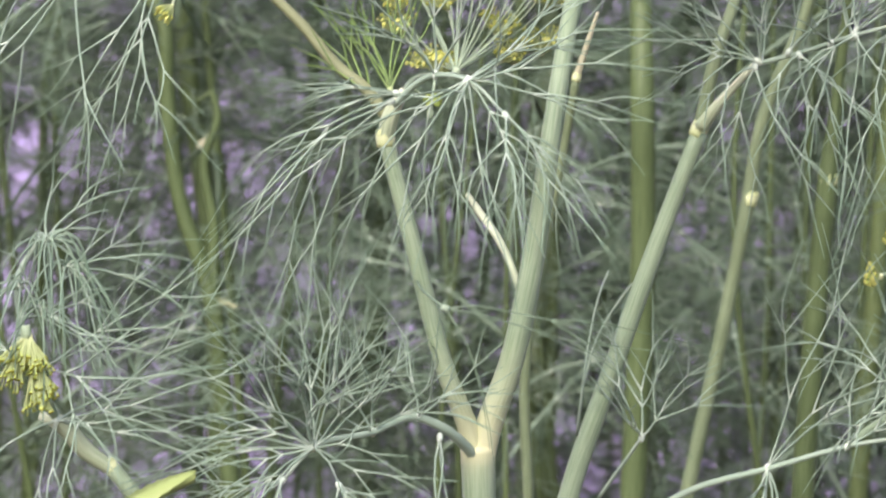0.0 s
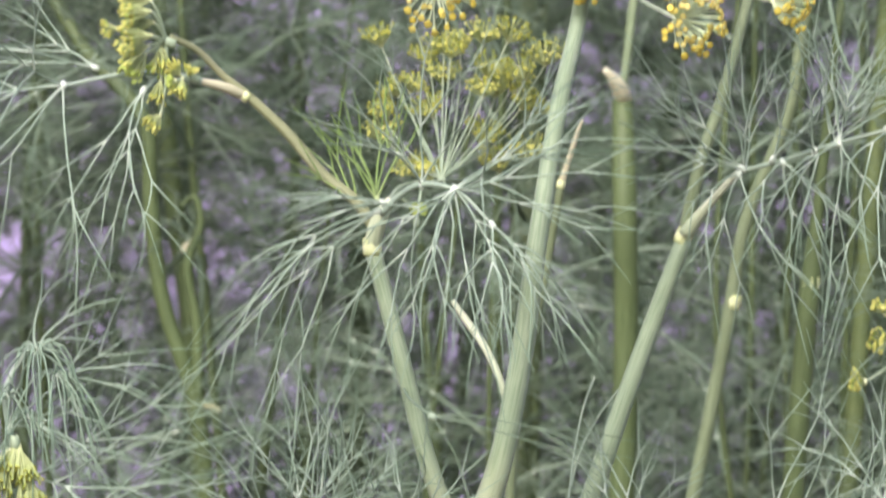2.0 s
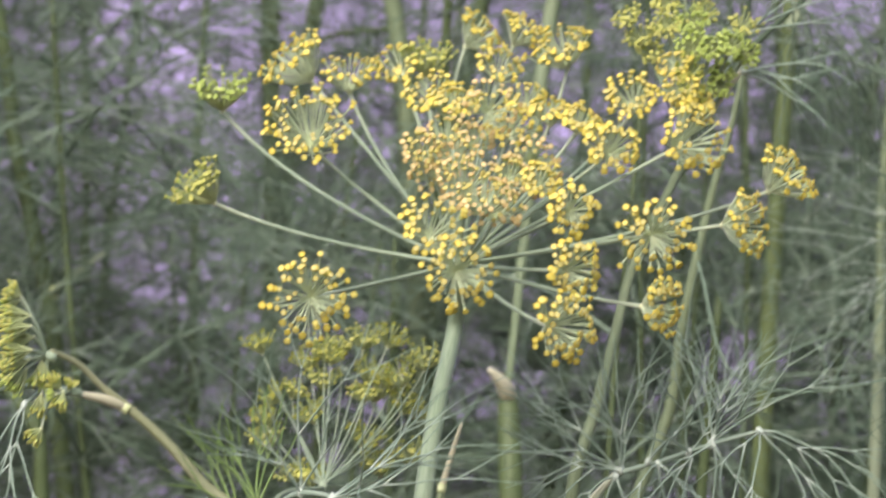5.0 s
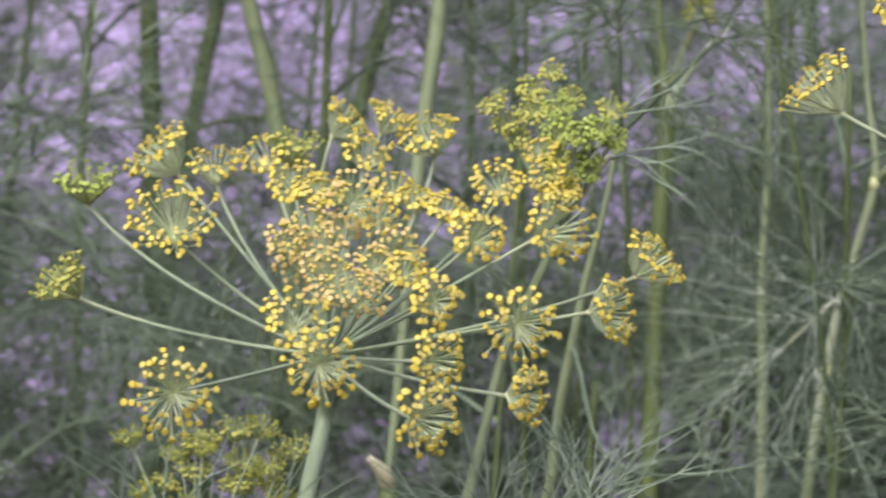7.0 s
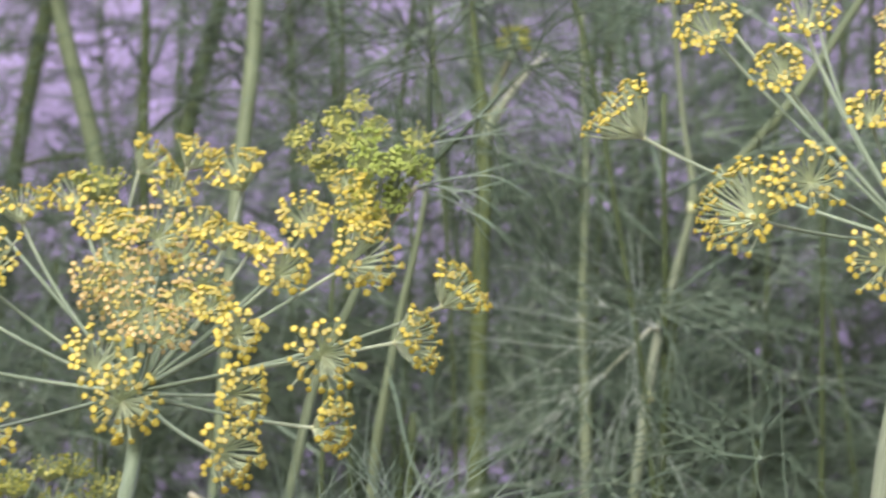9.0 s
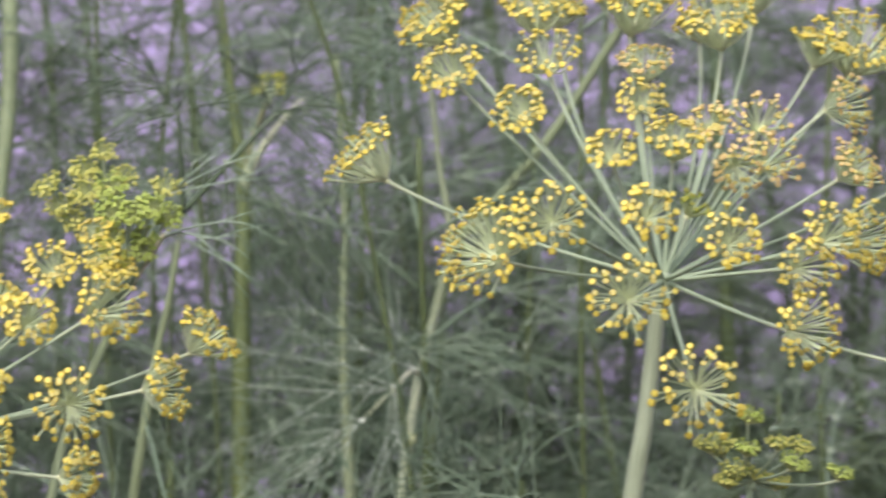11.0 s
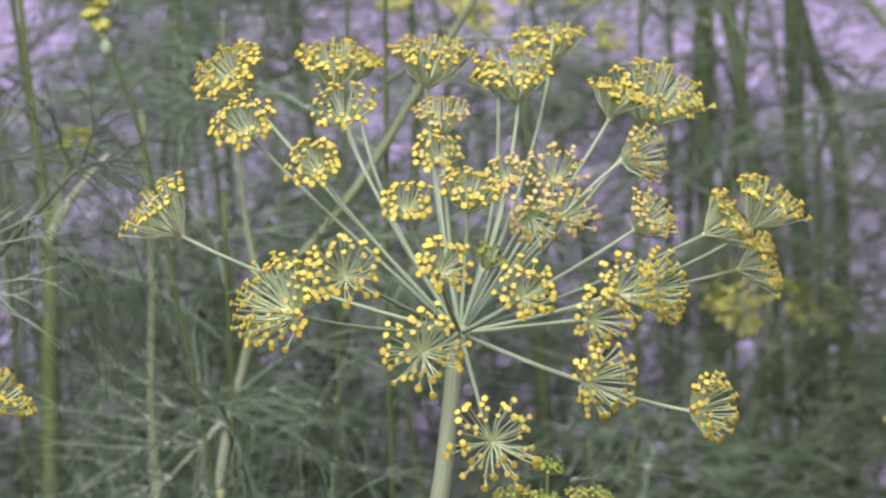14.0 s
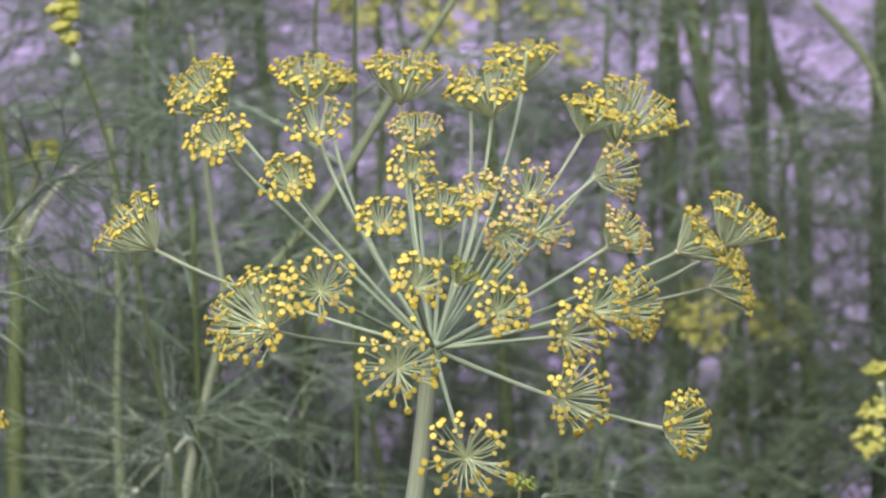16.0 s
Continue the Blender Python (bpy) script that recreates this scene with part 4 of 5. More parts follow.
umbellet(K, (0.0240, 0.04, 1.0530), (0.29, -0.75, 0.59), 0.0060, kind=3, n=54, ray=0.0005, size=0.00066, cone=1.1)
umbellet(K, (0.0280, 0.045, 1.0510), (0.32, -0.79, 0.52), 0.0055, kind=3, n=45, ray=0.0005, size=0.00066, cone=1.1)
umbellet(K, (0.0220, 0.045, 1.0460), (0.26, -0.73, 0.63), 0.0049, kind=3, n=38, ray=0.0005, size=0.00066, cone=1.1)
umbellet(K, (0.0210, 0.045, 1.0420), (0.35, -0.70, 0.61), 0.0050, kind=3, n=38, ray=0.0005, size=0.00066, cone=1.1)
umbellet(K, (0.0100, 0.035, 1.0470), (-0.26, -0.79, 0.56), 0.0055, kind=0, n=38, ray=0.0005, size=0.00066, cone=1.1)
umbellet(K, (0.0120, 0.03, 1.0400), (-0.22, -0.79, 0.58), 0.0065, kind=0, n=45, ray=0.0005, size=0.00066, cone=1.1)
umbellet(K, (0.0130, 0.035, 1.0450), (0.14, -0.73, 0.67), 0.0060, kind=4, n=42, ray=0.0005, size=0.00066, cone=1.1)
umbellet(K, (0.0140, 0.03, 1.0400), (0.22, -0.70, 0.67), 0.0060, kind=4, n=42, ray=0.0005, size=0.00066, cone=1.1)
umbellet(K, (0.0140, 0.03, 1.0360), (-0.22, -0.72, 0.66), 0.0055, kind=0, n=38, ray=0.0005, size=0.00066, cone=1.1)
umbellet(K, (0.0160, 0.03, 1.0370), (0.27, -0.62, 0.73), 0.0049, kind=0, n=32, ray=0.0005, size=0.00066, cone=1.1)
sheath(B, [(0.0188, 0.05, 1.0347), (0.0232, 0.05, 1.0416), (0.028, 0.05, 1.0482)], (0.0009, 0.001, 0.0011, 0.0008), HUSK)
leaf(B, 32, [((0.0285, 0.05, 1.0478), (1.0, -0.2, 0.1), 5, 0.012, 1, 0.6, 0.1), ((0.0309, 0.06, 1.0597), (0.8, 0.1, 0.5), 5, 0.013, 1, 0.7, 0.0)], [], LEAF, "few thin leaf threads beside a dry sheath")

# ---- low leaves of the plants at the bed's edge ----
E = plant(-0.19, -0.06, "low dill plant with nodding leaf tuft and young umbel")
stem(E, [(-0.15, -0.05, -0.02), (-0.14, -0.055, 0.5), (-0.135, -0.06, 0.75), (-0.1457, -0.065, 0.8291), (-0.1537, -0.065, 0.8383)], (0.0036, 0.0034, 0.003, 0.0024, 0.0022))
joint(E, (-0.1544, -0.065, 0.839), (-0.6, 0, 0.7), 0.0021)
sheath(E, [(-0.1536, -0.065, 0.8381), (-0.1605, -0.067, 0.8431), (-0.1665, -0.07, 0.8496), (-0.1714, -0.07, 0.8511)], (0.0021, 0.0028, 0.0026, 0.0012))
leaf(E, 41, [
    ((-0.1669, -0.072, 0.8502), (0.9, -0.2, 0.3), 5, 0.017, 2, 0.7, 0.03),
    ((-0.1669, -0.072, 0.8502), (-0.3, -0.4, -0.8), 4, 0.014, 2, 0.9, 0.15),
    ((-0.1724, -0.075, 0.8626), (0.9, -0.2, 0.35), 4, 0.018, 2, 0.6, 0.0),
    ((-0.1724, -0.075, 0.8626), (-0.7, -0.2, 0.2), 3, 0.015, 2, 0.9, 0.05),
    ((-0.1763, -0.075, 0.8753), (0.6, -0.2, 0.8), 3, 0.014, 2, 0.9, 0.05),
    ], [([(-0.1672, -0.07, 0.8495), (-0.1724, -0.075, 0.8626), (-0.1763, -0.075, 0.8753), (-0.1774, -0.075, 0.8835), (-0.1717, -0.075, 0.8957)], (0.0012, 0.0009, 0.0008, 0.0007, 0.0006))], LEAF, "feathery dill leaf spreading from a pale sheath")
leaf(E, 42, [
    ((-0.1700, -0.078, 0.8940), (0.25, -0.3, 0.95), 26, 0.0165, 0, 1.3, 0.95),
    ((-0.1760, -0.078, 0.8830), (-0.4, -0.4, 0.9), 16, 0.015, 0, 1.3, 0.95),
    ((-0.1650, -0.078, 0.8880), (0.5, -0.2, 0.8), 20, 0.015, 0, 1.4, 0.95),
    ((-0.1710, -0.078, 0.8780), (0.1, -0.5, 0.8), 14, 0.013, 0, 1.4, 0.9),
    ((-0.1650, -0.078, 0.8880), (0.9, -0.2, 0.2), 3, 0.012, 1, 0.7, 0.2),
    ((-0.1700, -0.078, 0.8940), (0.1, -0.2, 1.0), 4, 0.011, 1, 0.9, 0.1)], [], LEAF, "nodding tuft of curled leaf threads", r=0.00036)
stem(E, [(-0.1672, -0.07, 0.85), (-0.1694, -0.08, 0.8586), (-0.1763, -0.082, 0.8693), (-0.1730, -0.085, 0.8720)], (0.0011, 0.001, 0.0009, 0.0008), STEM, "branch", (0, 0), 8)
Q = umbel(E, (-0.1730, -0.085, 0.8720), (0.2, 0, -1), "young nodding umbel in olive yellow bud", 0.0012)
umbellet(Q, (-0.1730, -0.085, 0.8720), (-0.42, -0.33, -0.84), 0.0067, n=32, cone=0.35, kind=4, size=0.00055, ray=0.00025)
umbellet(Q, (-0.1730, -0.085, 0.8720), (0.00, -0.33, -0.94), 0.0090, n=32, cone=0.35, kind=4, size=0.00055, ray=0.00025)
umbellet(Q, (-0.1720, -0.085, 0.8720), (0.12, -0.33, -0.94), 0.0081, n=32, cone=0.35, kind=4, size=0.00055, ray=0.00025)
umbellet(Q, (-0.1720, -0.085, 0.8710), (0.42, -0.33, -0.84), 0.0089, n=32, cone=0.35, kind=4, size=0.00055, ray=0.00025)
umbellet(Q, (-0.1700, -0.085, 0.8660), (0.30, -0.33, -0.90), 0.0095, n=32, cone=0.35, kind=4, size=0.00055, ray=0.00025)
umbellet(Q, (-0.1740, -0.085, 0.8710), (-0.47, -0.33, -0.82), 0.0081, n=32, cone=0.35, kind=4, size=0.00055, ray=0.00025)
umbellet(Q, (-0.1710, -0.085, 0.8650), (0.17, -0.33, -0.93), 0.0112, n=32, cone=0.35, kind=4, size=0.00055, ray=0.00025)
umbellet(Q, (-0.1750, -0.085, 0.8700), (-0.09, -0.33, -0.94), 0.0110, n=32, cone=0.35, kind=4, size=0.00055, ray=0.00025)
umbellet(Q, (-0.1690, -0.085, 0.8630), (0.57, -0.33, -0.76), 0.0050, n=32, cone=0.35, kind=4, size=0.00055, ray=0.00025)
F = plant(0.05, 0.02, "low dill plant with one long branching leaf")
stem(F, [(0.03, 0.02, -0.02), (0.02, 0.02, 0.5), (0.005, 0.01, 0.76), (-0.0263, 0, 0.8234)], (0.003, 0.0028, 0.0024, 0.0018))
leaf(F, 51, [
    ((0.0054, -0.02, 0.8412), (0.45, -0.1, 0.9), 3, 0.021, 2, 0.35, 0.0),
    ((0.0054, -0.02, 0.8412), (0.2, -0.3, -0.9), 5, 0.014, 2, 0.9, 0.1),
    ((-0.0266, -0.01, 0.8459), (0.0, -0.1, 0.9), 5, 0.014, 2, 1.1, 0.0),
    ((0.0248, -0.025, 0.8487), (0.4, -0.2, 0.8), 5, 0.015, 2, 0.9, 0.0),
    ((0.0364, -0.03, 0.8627), (-0.2, -0.3, 0.5), 7, 0.015, 2, 1.4, 0.1),
    ], [([(-0.0263, 0, 0.8234), (-0.0124, -0.01, 0.8337), (0.0054, -0.02, 0.8412), (0.0248, -0.025, 0.8487), (0.0412, -0.03, 0.8531)], (0.0011, 0.0009, 0.0008, 0.0006, 0.0004)), ([(-0.0367, 0, 0.8286), (-0.0266, -0.01, 0.8459)], (0.0006, 0.0004))], LEAF, "long branching dill leaf with white knots")
N = umbel(F, (0.0425, 0.02, 0.8953), (0.0, 0, 1), "small side umbel with a few yellow buds", 0.0012)
stem(F, [(0.0248, -0.025, 0.8487), (0.0486, 0, 0.8686), (0.0426, 0.02, 0.8938)], (0.0012, 0.0011, 0.001), STEM, "branch", (0, 0), 8)
umbellet(N, (0.0374, 0.02, 0.9053), (-0.3, -0.3, 0.9), 0.0049, n=16, kind=2, size=0.0009, ray=0.0004)
umbellet(N, (0.038, 0.02, 0.898), (-0.8, -0.4, 0.1), 0.0049, n=16, kind=2, size=0.0009, ray=0.0004)
umbellet(N, (0.0328, 0.02, 0.8875), (-0.9, -0.3, 0.0), 0.0046, n=16, kind=2, size=0.0009, ray=0.0004)


# ---- serrated leaf of a weed at the front edge ----
def weed_leaf():
    w = plant(-0.14, -0.12, "yellow green weed with a pointed serrated leaf", "", "weed", "weed")
    base, tip = Vector((-0.1600, -0.1, 0.8195)), Vector((-0.1285, -0.11, 0.8432))
    S = Shape()
    d = tip - base
    side = Vector((0.1, -0.85, -0.35)).normalized()
    n = 36
    verts, faces, grain = [], [], []
    for i in range(n + 1):
        s = i / n
        wd = 0.005 * math.sin(math.pi * min(1.0, s * 0.9 + 0.1)) ** 0.8 * (1 + 0.07 * (i % 3 - 1))
        m = base + d * s + Vector((0, 0, 0.0018 * math.sin(math.pi * s)))
        for k in (-1.0, -0.5, 0.0, 0.5, 1.0):
            for off in (0.0002, -0.0002):
                verts.append(m + side * wd * k + Vector((0, 0, 0.0025 * abs(k) + off)))
                grain.append((k, s, 0.6 if k == 0 else 0.1))
    for i in range(n):
        for k in range(4):
            a = i * 10 + k * 2
            faces += [(a, a + 2, a + 12, a + 10), (a + 1, a + 11, a + 13, a + 3)]
        for a in (i * 10, i * 10 + 8):
            faces.append((a, a + 10, a + 11, a + 1) if a % 10 == 0 else (a, a + 1, a + 11, a + 10))
    S.add(verts, faces, grain)
    part("leaf", S, WEED, w)
    stem(w, [(-0.14, -0.12, -0.01), (-0.2, -0.11, 0.4), (-0.22, -0.1, 0.7), base], (0.003, 0.0025, 0.002, 0.0012), STEM, "stem", (0, 0), 10)


weed_leaf()

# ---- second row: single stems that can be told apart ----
def back_plant(x, y, pts, radii, label, mat=STEM_DARK_SHADED, pale=(0, 0)):
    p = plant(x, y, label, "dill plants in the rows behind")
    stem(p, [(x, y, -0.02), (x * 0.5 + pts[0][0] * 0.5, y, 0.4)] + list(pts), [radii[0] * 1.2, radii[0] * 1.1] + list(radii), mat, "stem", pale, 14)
    k = random.Random(int(x * 1000 + y * 7000))
    low = Vector(pts[0]).lerp(Vector((x, y, 0.4)), 0.5)
    for q in (Vector((x * 0.5 + pts[0][0] * 0.5, y, 0.4)), low):
        d = Vector((k.uniform(-1, 1), k.uniform(-1, 1), 0.7)).normalized()
        e = q + d * 0.06
        leaf(p, k.random(), [(e, d, 6, 0.024, 2, 1.1, 0.15)], [([q, q + d * 0.03, e], (0.0013, 0.001, 0.0006))], LEAF_SHADED, r=0.0007, coarse=True)
    return p


C = back_plant(-0.04, 0.27, [(-0.0296, 0.26, 0.7903), (-0.0305, 0.26, 0.8684), (-0.034, 0.26, 0.9274), (-0.0356, 0.27, 0.9491)], (0.0048, 0.0046, 0.0044, 0.0038), "thick dark green dill stem with a dry sheath")
sheath(C, [(-0.035, 0.27, 0.9491), (-0.037, 0.265, 0.9538), (-0.0417, 0.26, 0.9592)], (0.0032, 0.0036, 0.0026, 0.001), HUSK, "cream dry leaf sheath")
stem(C, [(-0.036, 0.27, 0.9509), (-0.0347, 0.3, 0.9701), (-0.0281, 0.36, 1.0644), (-0.0226, 0.38, 1.1144), (-0.0222, 0.4, 1.1757)], (0.0014, 0.0016, 0.003, 0.0034, 0.003), STEM_MID, "branch", (0, 0), 14)
P12 = back_plant(-0.06, 0.04, [(-0.056, 0.04, 0.8213), (-0.0586, 0.04, 0.8563), (-0.0556, 0.04, 0.8867), (-0.051, 0.035, 0.9172), (-0.0488, 0.03, 0.9342)], (0.0017, 0.0016, 0.0014, 0.0013, 0.0012), "thin dill stem with a tan leaf stalk at its tip", STEM_MID)
joint(P12, (-0.0488, 0.03, 0.9345), (0.2, 0, 1), 0.0013)
stem(P12, [(-0.0488, 0.03, 0.9345), (-0.0463, 0.028, 0.9438), (-0.044, 0.025, 0.9518)], (0.0011, 0.0009, 0.0005), HUSK, "branch", (0, 0.3), 8, "dry tan stalk tip")
P1 = back_plant(-0.16, 0.32, [(-0.1683, 0.32, 0.8081), (-0.1735, 0.32, 0.8392), (-0.1864, 0.32, 0.8753), (-0.1918, 0.32, 0.9109), (-0.1934, 0.32, 0.9304), (-0.2174, 0.33, 0.9565), (-0.2415, 0.34, 0.9901), (-0.2659, 0.34, 1.0181)], (0.0036, 0.0032, 0.003, 0.003, 0.0028, 0.0026, 0.0024, 0.002), "dark green forked dill stem behind")
joint(P1, (-0.1733, 0.32, 0.8397), (-0.2, 0, 1), 0.0026)
stem(P1, [(-0.1733, 0.32, 0.8392), (-0.174, 0.32, 0.8647), (-0.1781, 0.32, 0.8871), (-0.1744, 0.32, 0.9024), (-0.1771, 0.32, 0.9088), (-0.1812, 0.32, 0.9058)], (0.0026, 0.002, 0.0018, 0.0014, 0.001, 0.0006), STEM_DARK_SHADED, "branch", (0, 0), 10)
sheath(P1, [(-0.1729, 0.32, 0.8392), (-0.1685, 0.318, 0.8393), (-0.1644, 0.315, 0.8383)], (0.0011, 0.0013, 0.0011, 0.0006), STEM_TAN)
sheath(P1, [(-0.1812, 0.33, 0.8897), (-0.1784, 0.33, 0.894)], (0.0012, 0.0016, 0.0012, 0.0006), HUSK)
leaf(P1, 61, [((-0.1924, 0.34, 0.8779), (-0.6, -0.2, 0.1), 8, 0.02, 2, 1.3, 0.1), ((-0.1795, 0.33, 0.893), (0.3, -0.2, 0.6), 6, 0.018, 2, 1.2, 0.1)], [([(-0.1733, 0.32, 0.8401), (-0.1788, 0.33, 0.8902), (-0.1924, 0.34, 0.8779)], (0.0014, 0.001, 0.0007))], LEAF_SHADED)
P2 = back_plant(-0.22, 0.42, [(-0.1868, 0.42, 0.8553), (-0.1969, 0.42, 0.9125), (-0.2043, 0.42, 0.9755), (-0.2123, 0.42, 1.0078), (-0.2185, 0.42, 1.0341), (-0.2203, 0.42, 1.0502), (-0.2301, 0.42, 1.1008)], (0.0042, 0.004, 0.0038, 0.0034, 0.0032, 0.003, 0.0028), "green dill stem with a leaf stalk, behind")
joint(P2, (-0.2039, 0.42, 0.9766), (-0.1, 0, 1), 0.0034)
stem(P2, [(-0.2035, 0.42, 0.9756), (-0.1929, 0.41, 0.9842), (-0.1834, 0.41, 0.9917)], (0.0016, 0.0013, 0.0008), STEM_MID, "branch", (0, 0.5), 10)
leaf(P2, 62, [((-0.1699, 0.45, 1.0122), (0.2, -0.2, 0.5), 8, 0.022, 2, 1.3, 0.1), ((-0.1964, 0.45, 1.0262), (-0.5, -0.2, 0.3), 7, 0.022, 2, 1.2, 0.1), ((-0.1329, 0.42, 0.9989), (0.4, -0.2, -0.2), 7, 0.022, 2, 1.3, 0.1)], [([(-0.1964, 0.45, 1.0262), (-0.1699, 0.45, 1.0122), (-0.1329, 0.42, 0.9989)], (0.0007, 0.0007, 0.0005))], LEAF_HALF_SHADED, r=0.00045)
P3 = back_plant(0.0, 0.17, [(-0.0132, 0.17, 0.8046), (-0.0057, 0.17, 0.8526), (0.0002, 0.17, 0.8949), (0.0024, 0.17, 0.915), (0.0149, 0.17, 0.9547), (0.0170, 0.170, 0.9750), (0.0210, 0.170, 0.9970), (0.0250, 0.170, 1.0170), (0.0300, 0.170, 1.0370), (0.0340, 0.170, 1.0590)], (0.0026, 0.0024, 0.0024, 0.0022, 0.0021, 0.0019, 0.0017, 0.0014, 0.0011, 0.0007), "slim green dill stem with pale joints, behind", STEM_MID)
joint(P3, (0.0007, 0.17, 0.8949), (0.2, 0, 1), 0.0025)
P4 = back_plant(0.04, 0.18, [(0.0214, 0.18, 0.8051), (0.022, 0.18, 0.853), (0.0235, 0.18, 0.9004), (0.0245, 0.18, 0.9206), (0.0283, 0.18, 0.9856)], (0.004, 0.0038, 0.0036, 0.002, 0.0014), "green dill stem with a swollen pale joint, behind")
joint(P4, (0.0235, 0.18, 0.9001), (0.1, 0, 1), 0.0033)
P6 = back_plant(0.12, 0.33, [(0.1035, 0.33, 0.9506), (0.1087, 0.33, 0.9869), (0.1137, 0.33, 1.0115), (0.1203, 0.33, 1.0343), (0.1247, 0.33, 1.0513), (0.1221, 0.33, 1.0798), (0.1192, 0.33, 1.1177), (0.1171, 0.33, 1.1468)], (0.0022, 0.0020, 0.0018, 0.0018, 0.0017, 0.0010, 0.0008, 0.0007), "pale dill stem with a spreading pale leaf", STEM_MID, (0, 0, 0.1, 0.8, 0.8, 0.3, 0.2, 0.3, 0, 0))
joint(P6, (0.1247, 0.33, 1.051), (0.1, 0, 1), 0.002)
joint(P6, (0.1091, 0.33, 0.9879), (0.1, 0, 1), 0.0022)
stem(P6, [(0.1133, 0.33, 1.0095), (0.1098, 0.32, 1.0105), (0.1038, 0.31, 1.0054), (0.0978, 0.31, 0.9998), (0.0923, 0.31, 0.9946)], (0.0011, 0.0009, 0.0007, 0.0005, 0.0003), SHEATH, "leaf_stalk", (0.9, 0.7, 0.3, 0.1), 8, "whitish forked leaf stalk")
leaf(P6, 63, [
    ((0.1098, 0.31, 1.011), (-0.6, -0.3, 0.6), 4, 0.02, 2, 0.8, 0.0),
    ((0.1038, 0.31, 1.0054), (-0.9, -0.3, 0.15), 4, 0.024, 2, 0.6, 0.0),
    ((0.1038, 0.31, 1.0054), (-0.2, -0.3, -0.9), 4, 0.022, 2, 0.7, 0.08),
    ((0.0923, 0.31, 0.9946), (-0.9, -0.2, -0.3), 5, 0.018, 2, 0.9, 0.05),
    ], [], LEAF_PALE, "pale feathery dill leaf behind the umbels", r=0.00025)
back_plant(0.07, 0.36, [(0.0896, 0.36, 0.9494), (0.0897, 0.36, 0.9846), (0.089, 0.36, 1.0155), (0.0914, 0.37, 1.0623), (0.0909, 0.38, 1.1216)], (0.0024, 0.0022, 0.0018, 0.0015, 0.0012), "slim pale dill stem with a whitish joint", STEM_MID, (0.2, 0.6, 0.1, 0, 0))
P8 = back_plant(0.02, 0.38, [(0.0537, 0.4, 0.9765), (0.0555, 0.4, 1.0325), (0.0575, 0.4, 1.0783), (0.0546, 0.4, 1.1123), (0.0514, 0.4, 1.1525), (0.0486, 0.4, 1.2027)], (0.0038, 0.0036, 0.0032, 0.0014, 0.0012, 0.001), "thick olive green dill stem with a pale sheath", STEM_OLIVE)
sheath(P8, [(0.0573, 0.39, 1.0774), (0.0622, 0.385, 1.0872), (0.0715, 0.38, 1.0993), (0.0787, 0.38, 1.1069)], (0.0028, 0.0021, 0.0009, 0.0004), SHEATH)
Z1 = umbel(P8, (0.0672, 0.39, 1.1081), (0.0, 0, 1), "small blurred green umbel in bud", 0.0014)
stem(P8, [(0.0576, 0.4, 1.0803), (0.0618, 0.395, 1.0957), (0.0672, 0.39, 1.1081)], (0.0016, 0.0014, 0.0012), STEM_TAN, "branch", (0, 0), 8)
for q, ax in (((0.0664, 0.39, 1.1131), (-0.2, -0.3, 1)), ((0.07, 0.39, 1.1134), (0.3, -0.3, 1)), ((0.0652, 0.385, 1.1098), (-0.6, -0.6, 0.4)), ((0.0701, 0.385, 1.1096), (0.6, -0.6, 0.4))):
    umbellet(Z1, q, ax, 0.0039, n=16, kind=4, ray=0.0005)
P9 = back_plant(-0.1, 0.48, [(-0.0768, 0.48, 1.0163), (-0.0827, 0.48, 1.0708), (-0.0883, 0.48, 1.0959), (-0.0949, 0.48, 1.121), (-0.104, 0.48, 1.1735)], (0.0042, 0.0038, 0.0038, 0.0036, 0.003), "leaning green dill stem behind", STEM_MID)
stem(P6, [(0.1247, 0.33, 1.051), (0.156, 0.32, 1.084), (0.1822, 0.32, 1.1211), (0.2025, 0.32, 1.151), (0.2247, 0.32, 1.1772)], (0.0018, 0.0019, 0.0018, 0.0016, 0.0014), STEM_MID, "branch", (0, 0), 12)
stem(P9, [(-0.0818, 0.48, 1.0781), (-0.0998, 0.5, 1.0774), (-0.116, 0.52, 1.0747), (-0.1296, 0.53, 1.0676)], (0.0012, 0.0011, 0.0009, 0.0005), STEM_DARK_SHADED, "branch", (0, 0), 8, "thin dark side twig")
back_plant(0.42, 0.62, [(0.4220, 0.620, 1.1350), (0.4140, 0.620, 1.1570), (0.4040, 0.620, 1.1700), (0.3930, 0.620, 1.1820)], (0.0022, 0.0022, 0.002, 0.0018), "slanting pale dill stem behind", STEM_MID)


